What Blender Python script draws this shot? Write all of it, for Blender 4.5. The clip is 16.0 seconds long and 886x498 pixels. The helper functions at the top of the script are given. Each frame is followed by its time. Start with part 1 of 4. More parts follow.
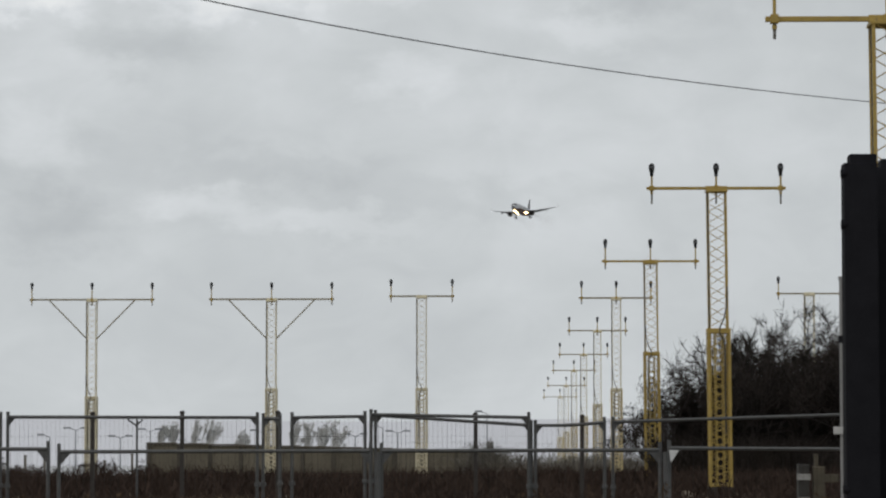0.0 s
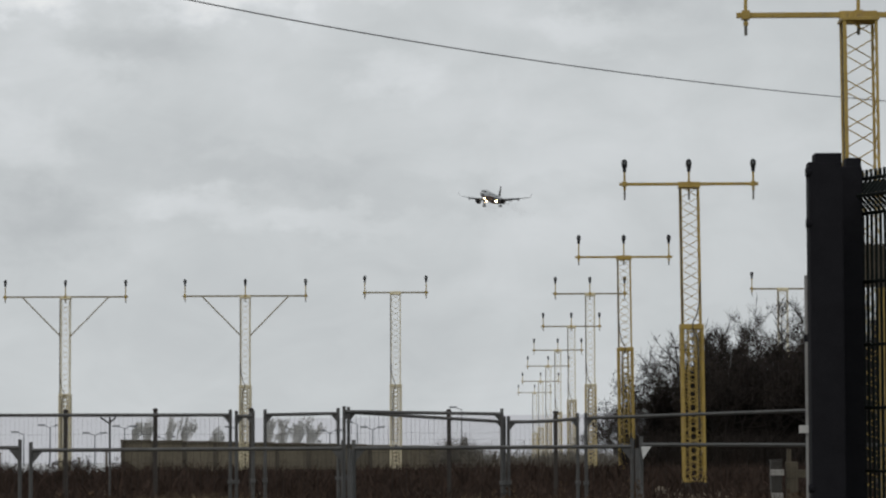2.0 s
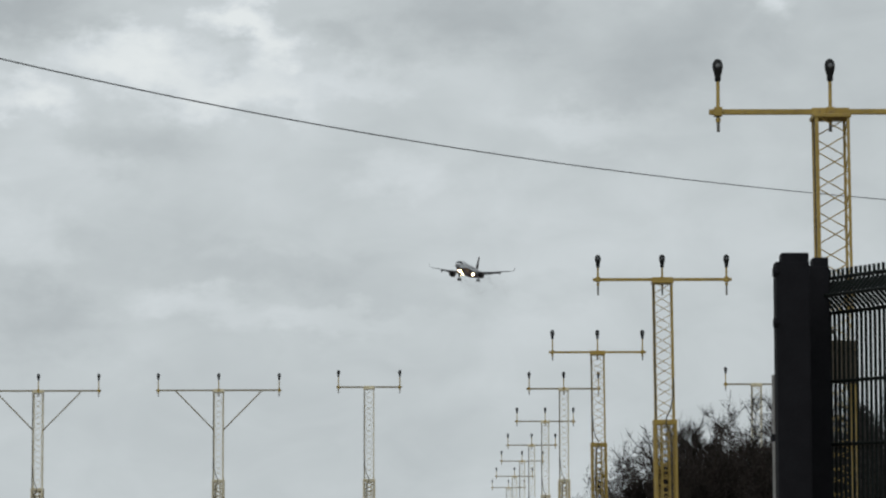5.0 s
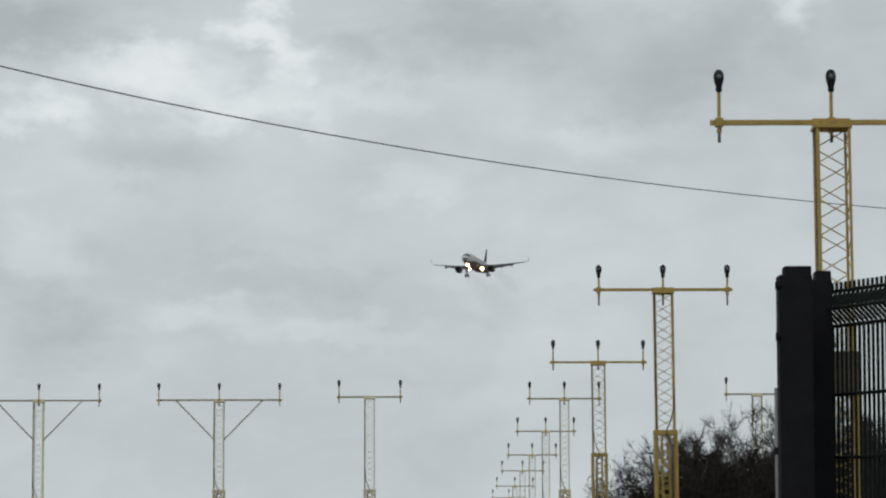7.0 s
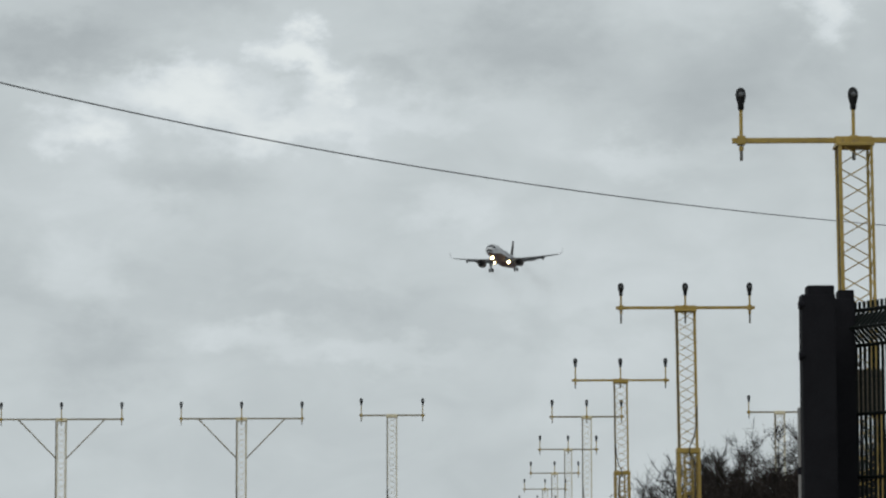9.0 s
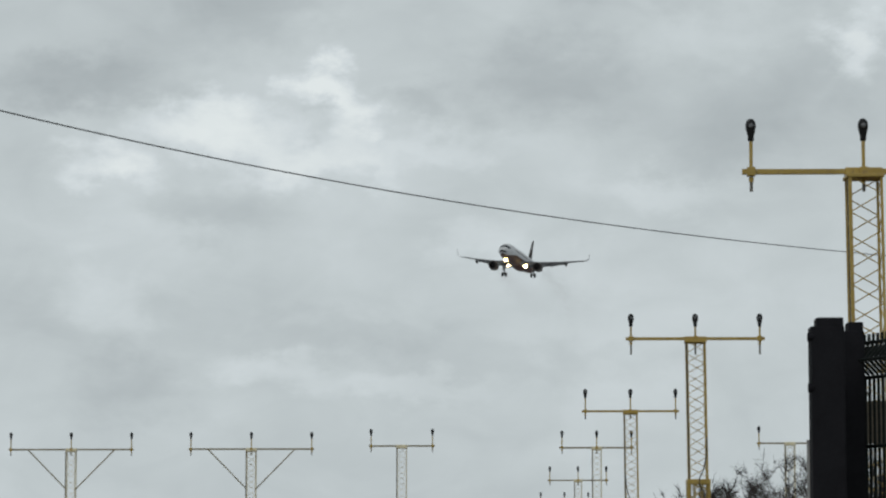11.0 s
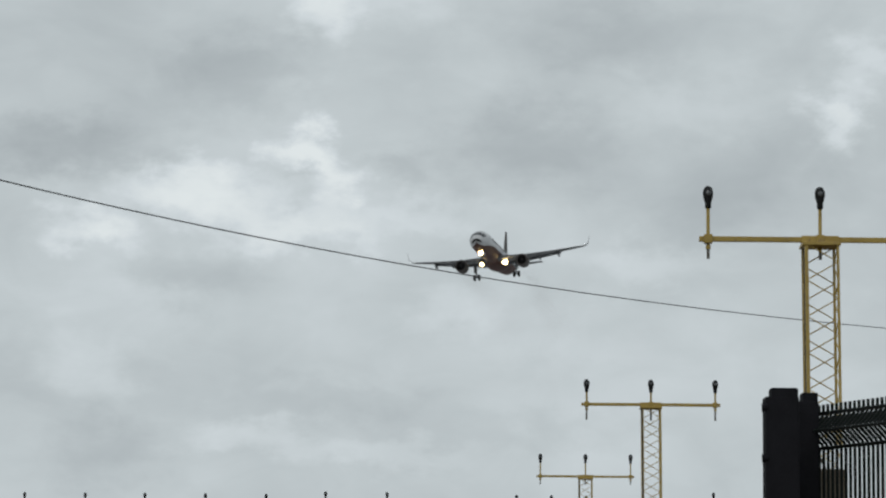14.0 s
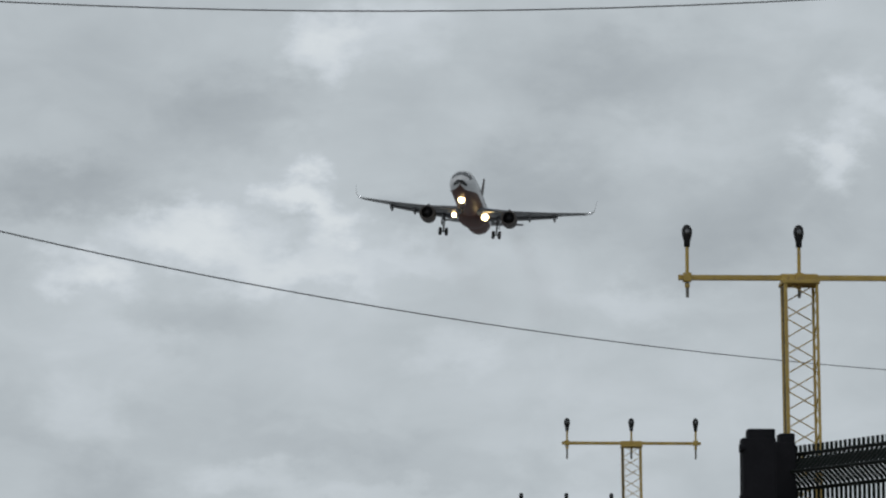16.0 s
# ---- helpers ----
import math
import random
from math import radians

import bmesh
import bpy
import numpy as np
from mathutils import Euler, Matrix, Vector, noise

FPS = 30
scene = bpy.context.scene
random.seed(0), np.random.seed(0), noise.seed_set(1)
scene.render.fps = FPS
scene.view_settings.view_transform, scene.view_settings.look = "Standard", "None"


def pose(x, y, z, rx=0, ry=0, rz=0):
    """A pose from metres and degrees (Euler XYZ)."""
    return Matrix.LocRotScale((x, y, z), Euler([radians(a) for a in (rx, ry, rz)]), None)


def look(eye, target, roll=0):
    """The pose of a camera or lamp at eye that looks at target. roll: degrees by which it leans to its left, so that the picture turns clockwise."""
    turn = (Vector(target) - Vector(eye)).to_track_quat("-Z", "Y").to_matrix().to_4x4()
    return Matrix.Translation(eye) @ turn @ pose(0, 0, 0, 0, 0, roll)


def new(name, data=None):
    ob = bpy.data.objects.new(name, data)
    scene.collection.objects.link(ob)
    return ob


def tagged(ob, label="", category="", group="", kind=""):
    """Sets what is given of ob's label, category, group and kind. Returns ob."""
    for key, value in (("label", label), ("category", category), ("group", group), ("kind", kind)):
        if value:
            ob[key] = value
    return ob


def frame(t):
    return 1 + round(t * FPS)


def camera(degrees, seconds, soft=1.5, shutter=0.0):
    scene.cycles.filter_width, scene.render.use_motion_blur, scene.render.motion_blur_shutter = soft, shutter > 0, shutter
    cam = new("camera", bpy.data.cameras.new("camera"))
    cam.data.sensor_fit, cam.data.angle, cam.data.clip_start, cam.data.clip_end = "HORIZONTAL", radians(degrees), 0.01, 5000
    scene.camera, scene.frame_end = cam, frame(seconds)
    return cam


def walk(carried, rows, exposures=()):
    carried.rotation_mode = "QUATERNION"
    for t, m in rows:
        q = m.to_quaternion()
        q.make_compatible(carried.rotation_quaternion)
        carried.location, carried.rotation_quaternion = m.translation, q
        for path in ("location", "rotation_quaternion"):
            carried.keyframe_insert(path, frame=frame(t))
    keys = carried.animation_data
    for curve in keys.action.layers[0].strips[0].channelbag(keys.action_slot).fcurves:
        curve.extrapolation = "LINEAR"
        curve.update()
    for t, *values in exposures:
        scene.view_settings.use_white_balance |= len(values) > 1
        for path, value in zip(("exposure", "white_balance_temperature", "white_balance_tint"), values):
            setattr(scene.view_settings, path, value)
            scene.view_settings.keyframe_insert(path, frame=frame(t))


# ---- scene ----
cam = camera(16.83, 16.0, soft=2.25)

EYE = 2.2  # height of the lens over the verge


def cam_pose(yaw, pitch, roll, dx, dz):
    return pose(dx, 0, EYE + dz, 90 + pitch, 0, yaw) @ pose(0, 0, 0, 0, 0, roll)


# seconds, turn to the left, tilt up, lean, sway sideways, sway upwards
PATH = [
    (0.0, 1.2678, 3.5015, -0.0045, -0.023, -0.005),
    (0.5, 1.2300, 3.4943, -0.0401, -0.024, -0.003),
    (1.0, 1.1810, 3.4850, -0.1382, -0.021, 0.000),
    (1.5, 1.0045, 3.5175, -0.1954, -0.007, 0.005),
    (2.0, 0.7769, 3.4221, -0.2029, 0.007, 0.009),
    (2.5, 0.5885, 3.0395, -0.2389, 0.012, 0.016),
    (3.0, 0.4344, 2.5831, -0.1390, 0.014, 0.009),
    (3.5, 0.3400, 2.4032, -0.1454, 0.012, 0.006),
    (4.0, 0.2936, 3.2059, -0.0902, 0.020, 0.011),
    (4.5, 0.2911, 4.4009, -0.0849, 0.030, 0.017),
    (5.0, 0.2824, 5.2249, -0.0995, 0.030, 0.024),
    (5.2, 0.2840, 5.3050, -0.0990, 0.030, 0.026),
    (7.5, 0.3038, 5.4432, -0.0624, 0.020, 0.037),
    (8.0, 0.4296, 5.5157, -0.0735, 0.019, 0.038),
    (8.5, 0.5628, 5.6179, -0.1207, 0.019, 0.040),
    (9.0, 0.7136, 5.7551, -0.1238, 0.021, 0.042),
    (9.2, 0.7780, 5.8000, -0.1200, 0.021, 0.042),
    (11.3, 0.9080, 6.4375, -0.0400, 0.025, 0.046),
    (11.5, 0.8321, 6.5024, -0.0309, 0.025, 0.046),
    (12.0, 0.5849, 6.6809, 0.0299, 0.026, 0.049),
    (12.5, 0.3717, 6.8529, 0.1354, 0.028, 0.049),
    (13.0, 0.2548, 7.0326, 0.2338, 0.030, 0.053),
    (13.5, 0.1833, 7.2524, 0.3612, 0.032, 0.056),
    (14.0, 0.0871, 7.5471, 0.5116, 0.028, 0.057),
    (14.5, -0.0045, 7.8484, 0.5189, 0.031, 0.059),
    (15.0, -0.0990, 8.1513, 0.4487, 0.033, 0.060),
    (15.5, -0.1914, 8.2842, 0.3548, 0.037, 0.067),
    (16.0, -0.2908, 8.2925, 0.2103, 0.041, 0.069),
]
# the phone's own exposure and white balance drift a little
walk(cam, [(t, cam_pose(*v)) for t, *v in PATH],
     [(0, 0.10, 6570, 15), (2, 0.09, 6590, 15), (2.5, 0.02, 6600, 15), (3, 0.09, 6630, 16), (3.5, 0.13, 6660, 17), (4, 0.22, 6610, 15), (4.5, 0.18, 6500, 13), (5, 0.05, 6440, 12), (9, 0.06, 6420, 11), (12.5, 0.02, 6380, 10), (14, 0.02, 6370, 11), (14.5, 0.05, 6400, 11), (15.2, -0.05, 6310, 12), (16, -0.1, 6280, 13)])

# ---- sky and light ----
world = bpy.data.worlds.new("sky")
scene.world = world
world.use_nodes = True


class Net:
    """A short hand for node trees."""

    def __init__(self, tree):
        self.tree = tree
        tree.nodes.clear()

    def add(self, kind, props=(), **ins):
        n = self.tree.nodes.new(kind)
        for k, v in dict(props).items():
            setattr(n, k, v)
        for k, v in ins.items():
            key = k.replace("_", " ")
            sock = n.inputs[int(k[1:])] if k[0] == "i" and k[1:].isdigit() else n.inputs[key]
            if isinstance(v, bpy.types.NodeSocket):
                self.tree.links.new(v, sock)
            else:
                sock.default_value = v
        return n

    def math(self, op, a, b=0.0, clamp=False):
        return self.add("ShaderNodeMath", {"operation": op, "use_clamp": clamp}, i0=a, i1=b).outputs[0]

    def ramp(self, fac, stops, mode="LINEAR"):
        n = self.add("ShaderNodeValToRGB", Fac=fac)
        n.color_ramp.interpolation = mode
        e = n.color_ramp.elements
        while len(e) < len(stops):
            e.new(0.5)
        for el, (p, c) in zip(e, stops):
            el.position, el.color = p, (*c, 1)
        return n.outputs[0]

    def mix(self, fac, a, b, mode="MIX"):
        n = self.add("ShaderNodeMix", {"data_type": "RGBA", "blend_type": mode})
        for sock, v in ((n.inputs[0], fac), (n.inputs[6], a), (n.inputs[7], b)):
            if isinstance(v, bpy.types.NodeSocket):
                self.tree.links.new(v, sock)
            else:
                sock.default_value = v if isinstance(v, float) else (*v, 1)
        return n.outputs[2]


def cloudy(n, way, banks):
    """Overcast cloud by bearing and height in degrees, with lighter and darker banks; returns the colour."""
    way = n.add("ShaderNodeVectorMath", {"operation": "NORMALIZE"}, i0=way).outputs[0]
    sep = n.add("ShaderNodeSeparateXYZ", Vector=way)
    side = n.math("MULTIPLY", n.math("ARCTAN2", sep.outputs["X"], sep.outputs["Y"]), 57.2958)
    up = n.math("MULTIPLY", n.math("ARCSINE", sep.outputs["Z"]), 57.2958)
    place = n.add("ShaderNodeCombineXYZ", X=side, Y=up, Z=0.0).outputs[0]
    flat = n.add("ShaderNodeMapping", Vector=place)
    flat.inputs["Scale"].default_value = (1.0, 1.7, 1.0)
    flat.inputs["Location"].default_value = (31.0, 47.0, 0.0)
    two = {"noise_dimensions": "2D"}
    puffs = n.add("ShaderNodeTexNoise", two, Vector=flat.outputs[0], Scale=0.17, Detail=7.0, Roughness=0.52, Distortion=0.3).outputs["Fac"]
    wisps = n.add("ShaderNodeTexNoise", two, Vector=flat.outputs[0], Scale=0.55, Detail=6.0, Roughness=0.55, Distortion=0.5).outputs["Fac"]
    warp = n.add("ShaderNodeTexNoise", two, Vector=flat.outputs[0], Scale=0.75, Detail=6.0, Roughness=0.6).outputs["Color"]
    bent = n.add("ShaderNodeVectorMath", {"operation": "MULTIPLY_ADD"}, i0=warp, i1=(1.9, 1.5, 0.0), i2=place).outputs[0]
    f = n.math("ADD", n.math("ADD", n.math("MULTIPLY", puffs, 0.40), 0.07), n.math("MULTIPLY", wisps, 0.17))
    # banks of cloud: bearing, height, half width, half height, lighter or darker
    for a, e, w, h, k in banks:
        off = n.add("ShaderNodeVectorMath", {"operation": "SUBTRACT"}, i0=bent, i1=(a + 0.95, e + 0.75, 0.0)).outputs[0]
        off = n.add("ShaderNodeVectorMath", {"operation": "MULTIPLY"}, i0=off, i1=(1 / w, 1 / h, 0.0)).outputs[0]
        r = n.add("ShaderNodeVectorMath", {"operation": "LENGTH"}, i0=off).outputs["Value"]
        f = n.math("ADD", f, n.math("MULTIPLY", n.ramp(r, [(0.1, (1, 1, 1)), (1.0, (0, 0, 0))], "EASE"), k))
    col = n.ramp(f, [(0.08, (0.395, 0.437, 0.447)), (0.36, (0.535, 0.587, 0.592)), (0.55, (0.635, 0.69, 0.70)), (0.8, (0.76, 0.81, 0.80))])
    low = n.ramp(n.math("ADD", sep.outputs["Z"], 0.5), [(0.47, (0.16, 0.15, 0.13)), (0.5, (1, 1, 1))])
    return n.mix(1.0, col, low, "MULTIPLY")


def world_sky(n):
    col = cloudy(n, n.add("ShaderNodeTexCoord").outputs["Generated"], ())
    blue = n.add("ShaderNodeTexSky", {"sky_type": "NISHITA", "sun_disc": False, "sun_elevation": radians(38), "sun_rotation": radians(212)}).outputs[0]
    col = n.mix(0.08, col, n.mix(1.0, blue, (0.09, 0.09, 0.09), "MULTIPLY"))
    bg = n.add("ShaderNodeBackground", Color=col, Strength=1.0).outputs[0]
    n.tree.links.new(bg, n.add("ShaderNodeOutputWorld").inputs["Surface"])


LIGHT_BANKS = [
    (-7.0, 8.94, 2.16, 0.81, 0.38), (-5.0, 9.81, 0.95, 0.65, 0.42), (-4.41, 9.21, 0.88, 0.74, 0.36), (-5.16, 8.35, 2.3, 0.61, 0.28), (-9.16, 8.24, 1.15, 0.65, 0.26), (-2.57, 8.62, 1.49, 0.54, 0.14),
    (5.39, 10.43, 0.88, 1.01, 0.38), (1.65, 7.65, 2.16, 0.61, 0.12), (-4.5, 12.64, 1.15, 0.95, 0.36), (-3.1, 12.86, 1.62, 0.95, 0.14), (-2.02, 6.8, 1.22, 0.81, 0.14), (5.98, 11.56, 0.81, 0.81, 0.2),
    (-9.12, 5.56, 1.49, 1.08, 0.14), (-6.09, 4.32, 1.76, 0.57, 0.13), (-3.71, 4.0, 2.57, 0.46, 0.12), (0.51, 6.43, 3.51, 0.95, 0.08), (-8.79, 8.0, 1.22, 0.54, 0.14), (-8.99, 6.54, 3.51, 1.62, 0.1),
]
DARK_BANKS = [
    (-9.38, 9.81, 2.57, 0.88, -0.24), (-7.22, 10.67, 2.97, 0.81, -0.1), (-4.89, 9.27, 0.47, 0.38, -0.14), (-0.41, 9.92, 2.7, 1.42, -0.24), (2.73, 9.05, 3.38, 1.62, -0.16), (-2.89, 9.43, 0.95, 0.54, -0.14),
    (-7.11, 7.43, 2.03, 0.74, -0.08), (-6.18, 11.4, 2.57, 0.95, -0.16), (0.31, 11.83, 2.7, 1.22, -0.12), (-6.84, 7.29, 2.16, 0.88, -0.07), (-8.57, 3.94, 1.89, 0.95, -0.13), (-4.14, 5.02, 3.51, 0.61, -0.09),
    (-0.25, 4.48, 3.78, 0.57, -0.08), (4.56, 9.97, 2.16, 0.95, -0.08), (2.9, 12.05, 3.51, 1.49, -0.16), (0.15, 12.64, 3.24, 1.22, -0.08),
]
world_sky(Net(world.node_tree))

sun_lamp = bpy.data.lights.new("sun", "SUN")
sun_lamp.energy, sun_lamp.angle, sun_lamp.color = 0.7, radians(30), (1.0, 0.95, 0.88)
new("sun", sun_lamp).matrix_world = look((0, 0, 50), (25, 40, 0))


# ---- materials ----
def material(name, build):
    m = bpy.data.materials.new(name)
    m.use_nodes = True
    net = Net(m.node_tree)
    out = net.add("ShaderNodeOutputMaterial")
    net.tree.links.new(build(net), out.inputs["Surface"])
    return m


def surface(name, dark, light, scale=4.0, rough=0.6, metal=0.0, bump=0.1, fine=60.0, wear=None, spread=0.0, island=False, gloss=0.5):
    """Two scales of noise between two colours, with optional worn spots and a shift from piece to piece."""
    def build(n):
        co = n.add("ShaderNodeTexCoord").outputs["Object"]
        big = n.add("ShaderNodeTexNoise", Vector=co, Scale=scale, Detail=5.0, Roughness=0.6).outputs["Fac"]
        small = n.add("ShaderNodeTexNoise", Vector=co, Scale=fine, Detail=3.0).outputs["Fac"]
        f = n.math("ADD", n.math("MULTIPLY", big, 0.7), n.math("MULTIPLY", small, 0.3))
        if spread:
            if island:
                r = n.add("ShaderNodeNewGeometry").outputs["Random Per Island"]
            else:
                r = n.add("ShaderNodeObjectInfo").outputs["Random"]
            f = n.math("ADD", f, n.math("MULTIPLY", n.math("SUBTRACT", r, 0.5), spread))
        col = n.ramp(f, [(0.3, dark), (0.7, light)])
        if wear:
            spot = n.add("ShaderNodeTexNoise", Vector=co, Scale=scale * 3.1, Detail=6.0, Roughness=0.7).outputs["Fac"]
            col = n.mix(n.ramp(spot, [(0.56, (0, 0, 0)), (0.68, (1, 1, 1))]), col, wear)
        bm = n.add("ShaderNodeBump", Strength=bump, Distance=0.01, Height=small).outputs[0]
        r = n.math("ADD", n.math("MULTIPLY", big, 0.25), rough - 0.12)
        return n.add("ShaderNodeBsdfPrincipled", Base_Color=col, Roughness=r, Metallic=metal, Normal=bm, Specular_IOR_Level=gloss).outputs[0]
    return material(name, build)


CLOUDS = material("cloud_deck", lambda n: n.add("ShaderNodeEmission", Color=cloudy(n, n.add("ShaderNodeTexCoord").outputs["Object"], LIGHT_BANKS + DARK_BANKS), Strength=0.955).outputs[0])


def glow(name, colour, strength):
    return material(name, lambda n: n.add("ShaderNodeEmission", Color=(*colour, 1), Strength=strength).outputs[0])


YELLOW = surface("yellow_paint", (0.27, 0.185, 0.036), (0.42, 0.30, 0.07), 3.0, 0.5, 0.0, 0.15, 50, (0.22, 0.15, 0.06))
# yellows of the far masts: haze and sky between bars put into paler paint
YELLOW_PALE = surface("hazed_yellow_paint", (0.48, 0.43, 0.29), (0.66, 0.61, 0.45), 3.0, 0.5, 0.0, 0.15, 50, (0.34, 0.27, 0.14))
YELLOW_MID = surface("half_hazed_yellow_paint", (0.38, 0.30, 0.14), (0.56, 0.47, 0.25), 3.0, 0.5, 0.0, 0.15, 50, (0.30, 0.22, 0.10))
# far beams and braces: their shade is put into a darker yellow
BEAM_DULL = surface("shaded_beam_paint", (0.17, 0.145, 0.085), (0.29, 0.25, 0.16), 3.0, 0.6, 0.0, 0.15, 50, (0.13, 0.11, 0.08))
STAND_GREY = surface("dull_grey_conduit", (0.10, 0.095, 0.08), (0.19, 0.18, 0.155), 8, 0.6)
LAMP_BLACK = surface("black_lamp_housing", (0.006, 0.0065, 0.007), (0.018, 0.019, 0.02), 12, 0.55, gloss=0.2)
LENS = surface("lamp_lens", (0.06, 0.065, 0.07), (0.12, 0.125, 0.13), 30, 0.2)
GALV = surface("galvanised_steel", (0.05, 0.052, 0.052), (0.105, 0.106, 0.103), 6, 0.6, 0.3, 0.1, 80, (0.06, 0.055, 0.05))
MESH_WIRE = surface("dull_dark_wire", (0.018, 0.016, 0.014), (0.035, 0.032, 0.028), 20, 0.7, gloss=0.1)
POST_BLACK = surface("black_powder_coat", (0.0098, 0.0100, 0.0122), (0.019, 0.0194, 0.0228), 9, 0.8, 0.0, 0.08, 120, gloss=0.06)
FENCE_BLACK = surface("dark_green_wire", (0.004, 0.006, 0.006), (0.010, 0.014, 0.013), 20, 0.6, gloss=0.1)
GALV_PALE = surface("pale_zinc_steel", (0.17, 0.172, 0.17), (0.28, 0.283, 0.277), 6, 0.55, 0.1, 0.1, 60)
OLD_WOOD = surface("weathered_brown_timber", (0.045, 0.038, 0.024), (0.10, 0.085, 0.058), 5, 0.85, 0, 0.3, 40)
SOOT = surface("thin_grey_smoke", (0.36, 0.36, 0.36), (0.46, 0.46, 0.46), 4, 0.9, gloss=0.0)
RUSTY = surface("weathered_dark_post", (0.02, 0.017, 0.015), (0.045, 0.038, 0.033), 8, 0.8)
WHITE_SIGN = surface("white_sign_plate", (0.45, 0.46, 0.45), (0.6, 0.61, 0.6), 10, 0.5)
CABLE = surface("cable_sheath", (0.03, 0.03, 0.033), (0.06, 0.06, 0.062), 10, 0.6)
WALL = surface("stained_concrete", (0.075, 0.066, 0.047), (0.155, 0.137, 0.10), 0.5, 0.85, 0, 0.3, 9, (0.075, 0.064, 0.046), 0.25)
PIER = surface("dark_pier", (0.045, 0.039, 0.03), (0.08, 0.07, 0.053), 1.5, 0.85, 0, 0.3, 14, None, 0.3)
COPING = surface("coping", (0.075, 0.066, 0.05), (0.125, 0.11, 0.086), 1.5, 0.85, 0, 0.3, 14)
DULL_SIGN = surface("weathered_plate", (0.20, 0.195, 0.18), (0.33, 0.325, 0.30), 6, 0.7)
CONDUIT = surface("weathered_conduit", (0.035, 0.03, 0.022), (0.085, 0.075, 0.055), 6, 0.7)
GRASS = surface("dry_grass", (0.155, 0.125, 0.078), (0.355, 0.29, 0.185), 0.22, 0.85, 0, 0, 1.2, None, 0.14, True, gloss=0.1)
SCRUB = surface("bramble_scrub", (0.019, 0.0125, 0.0100), (0.060, 0.041, 0.032), 0.4, 0.9, 0, 0, 2.0, None, 0.3, True, gloss=0.1)
DOCK = surface("dead_dock_seed", (0.038, 0.026, 0.018), (0.085, 0.058, 0.038), 2.0, 0.9, 0, 0, 6, None, 0.4, True, gloss=0.1)
WEED = surface("dead_weed_stems", (0.022, 0.014, 0.010), (0.10, 0.066, 0.045), 0.8, 0.9, 0, 0, 3, None, 0.4, True, gloss=0.1)
BARK = surface("dark_bark", (0.02, 0.016, 0.014), (0.055, 0.045, 0.038), 3, 0.9, 0, 0.3, 30)
TWIG = surface("hedge_twigs", (0.010, 0.0082, 0.0072), (0.032, 0.0255, 0.0215), 0.7, 0.9, 0, 0, 8, None, 0.4, True, gloss=0.1)
# trees beyond the wall: distance haze lightens this twig colour
FAR_TWIG = surface("hazed_grey_twigs", (0.36, 0.355, 0.335), (0.5, 0.495, 0.475), 0.3, 0.9, 0, 0, 4, None, 0.4, True)
FAR_BUSH = surface("brown_winter_bush", (0.075, 0.068, 0.055), (0.16, 0.145, 0.12), 0.5, 0.9, 0, 0, 4, None, 0.4, True)
FAR_POLE = surface("far_lamp_pole", (0.16, 0.17, 0.18), (0.24, 0.25, 0.26), 2, 0.6)
CABINET = surface("weathered_grey_cabinet", (0.017, 0.0155, 0.0125), (0.033, 0.03, 0.025), 4, 0.7, 0, 0.1, 40, (0.05, 0.044, 0.034))
AIR_WHITE = surface("aircraft_white_paint", (0.38, 0.385, 0.39), (0.50, 0.505, 0.51), 0.4, 0.45, 0, 0.0, 5)
AIR_BELLY = surface("aircraft_dark_red_paint", (0.045, 0.020, 0.016), (0.075, 0.034, 0.027), 0.4, 0.65, 0, 0.0, 5, gloss=0.2)
AIR_GREY = surface("aircraft_grey_paint", (0.088, 0.09, 0.093), (0.14, 0.142, 0.145), 0.5, 0.55, 0, 0.0, 6)
AIR_NACELLE = surface("dark_nacelle_paint", (0.05, 0.045, 0.042), (0.085, 0.077, 0.072), 1, 0.7, gloss=0.15)
AIR_DARK = surface("aircraft_dark_metal", (0.012, 0.012, 0.013), (0.03, 0.03, 0.031), 2, 0.45, 0.3)
TYRE = surface("aircraft_tyre", (0.015, 0.015, 0.015), (0.03, 0.03, 0.03), 4, 0.8)
GLASS_DARK = surface("cockpit_glass", (0.008, 0.009, 0.011), (0.02, 0.022, 0.025), 3, 0.08)
LANDING = glow("landing_light", (1.0, 0.70, 0.30), 28.0)
WING_TIP = glow("wing_tip_light", (0.95, 0.97, 1.0), 4.0)


# ---- building tools ----
def thing(name, label, category, at=None, group="", kind=""):
    ob = new(name)
    ob.empty_display_size = 0.2
    if at is not None:
        ob.matrix_world = at
    return tagged(ob, label, category, group, kind)


def part(name, bm, mat, parent=None, label="", smooth=False):
    me = bpy.data.meshes.new(name)
    if smooth:
        for f in bm.faces:
            f.smooth = True
    bm.to_mesh(me)
    bm.free()
    me.materials.append(mat)
    ob = new(name, me)
    ob.parent = parent
    if label:
        tagged(ob, label)
    return ob


def raw(name, verts, faces, mat, parent=None, label=""):
    me = bpy.data.meshes.new(name)
    me.from_pydata(verts, [], faces)
    me.materials.append(mat)
    ob = new(name, me)
    ob.parent = parent
    if label:
        tagged(ob, label)
    return ob


def box(bm, x0, y0, z0, x1, y1, z1, bevel=0.0):
    made = bmesh.ops.create_cube(bm, size=1.0)["verts"]
    for v in made:
        v.co = Vector(((x0 + x1) / 2 + v.co.x * (x1 - x0), (y0 + y1) / 2 + v.co.y * (y1 - y0), (z0 + z1) / 2 + v.co.z * (z1 - z0)))
    if bevel:
        edges = list({e for v in made for e in v.link_edges})
        bmesh.ops.bevel(bm, geom=edges, offset=bevel, segments=2, affect="EDGES", profile=0.7)
    return bm


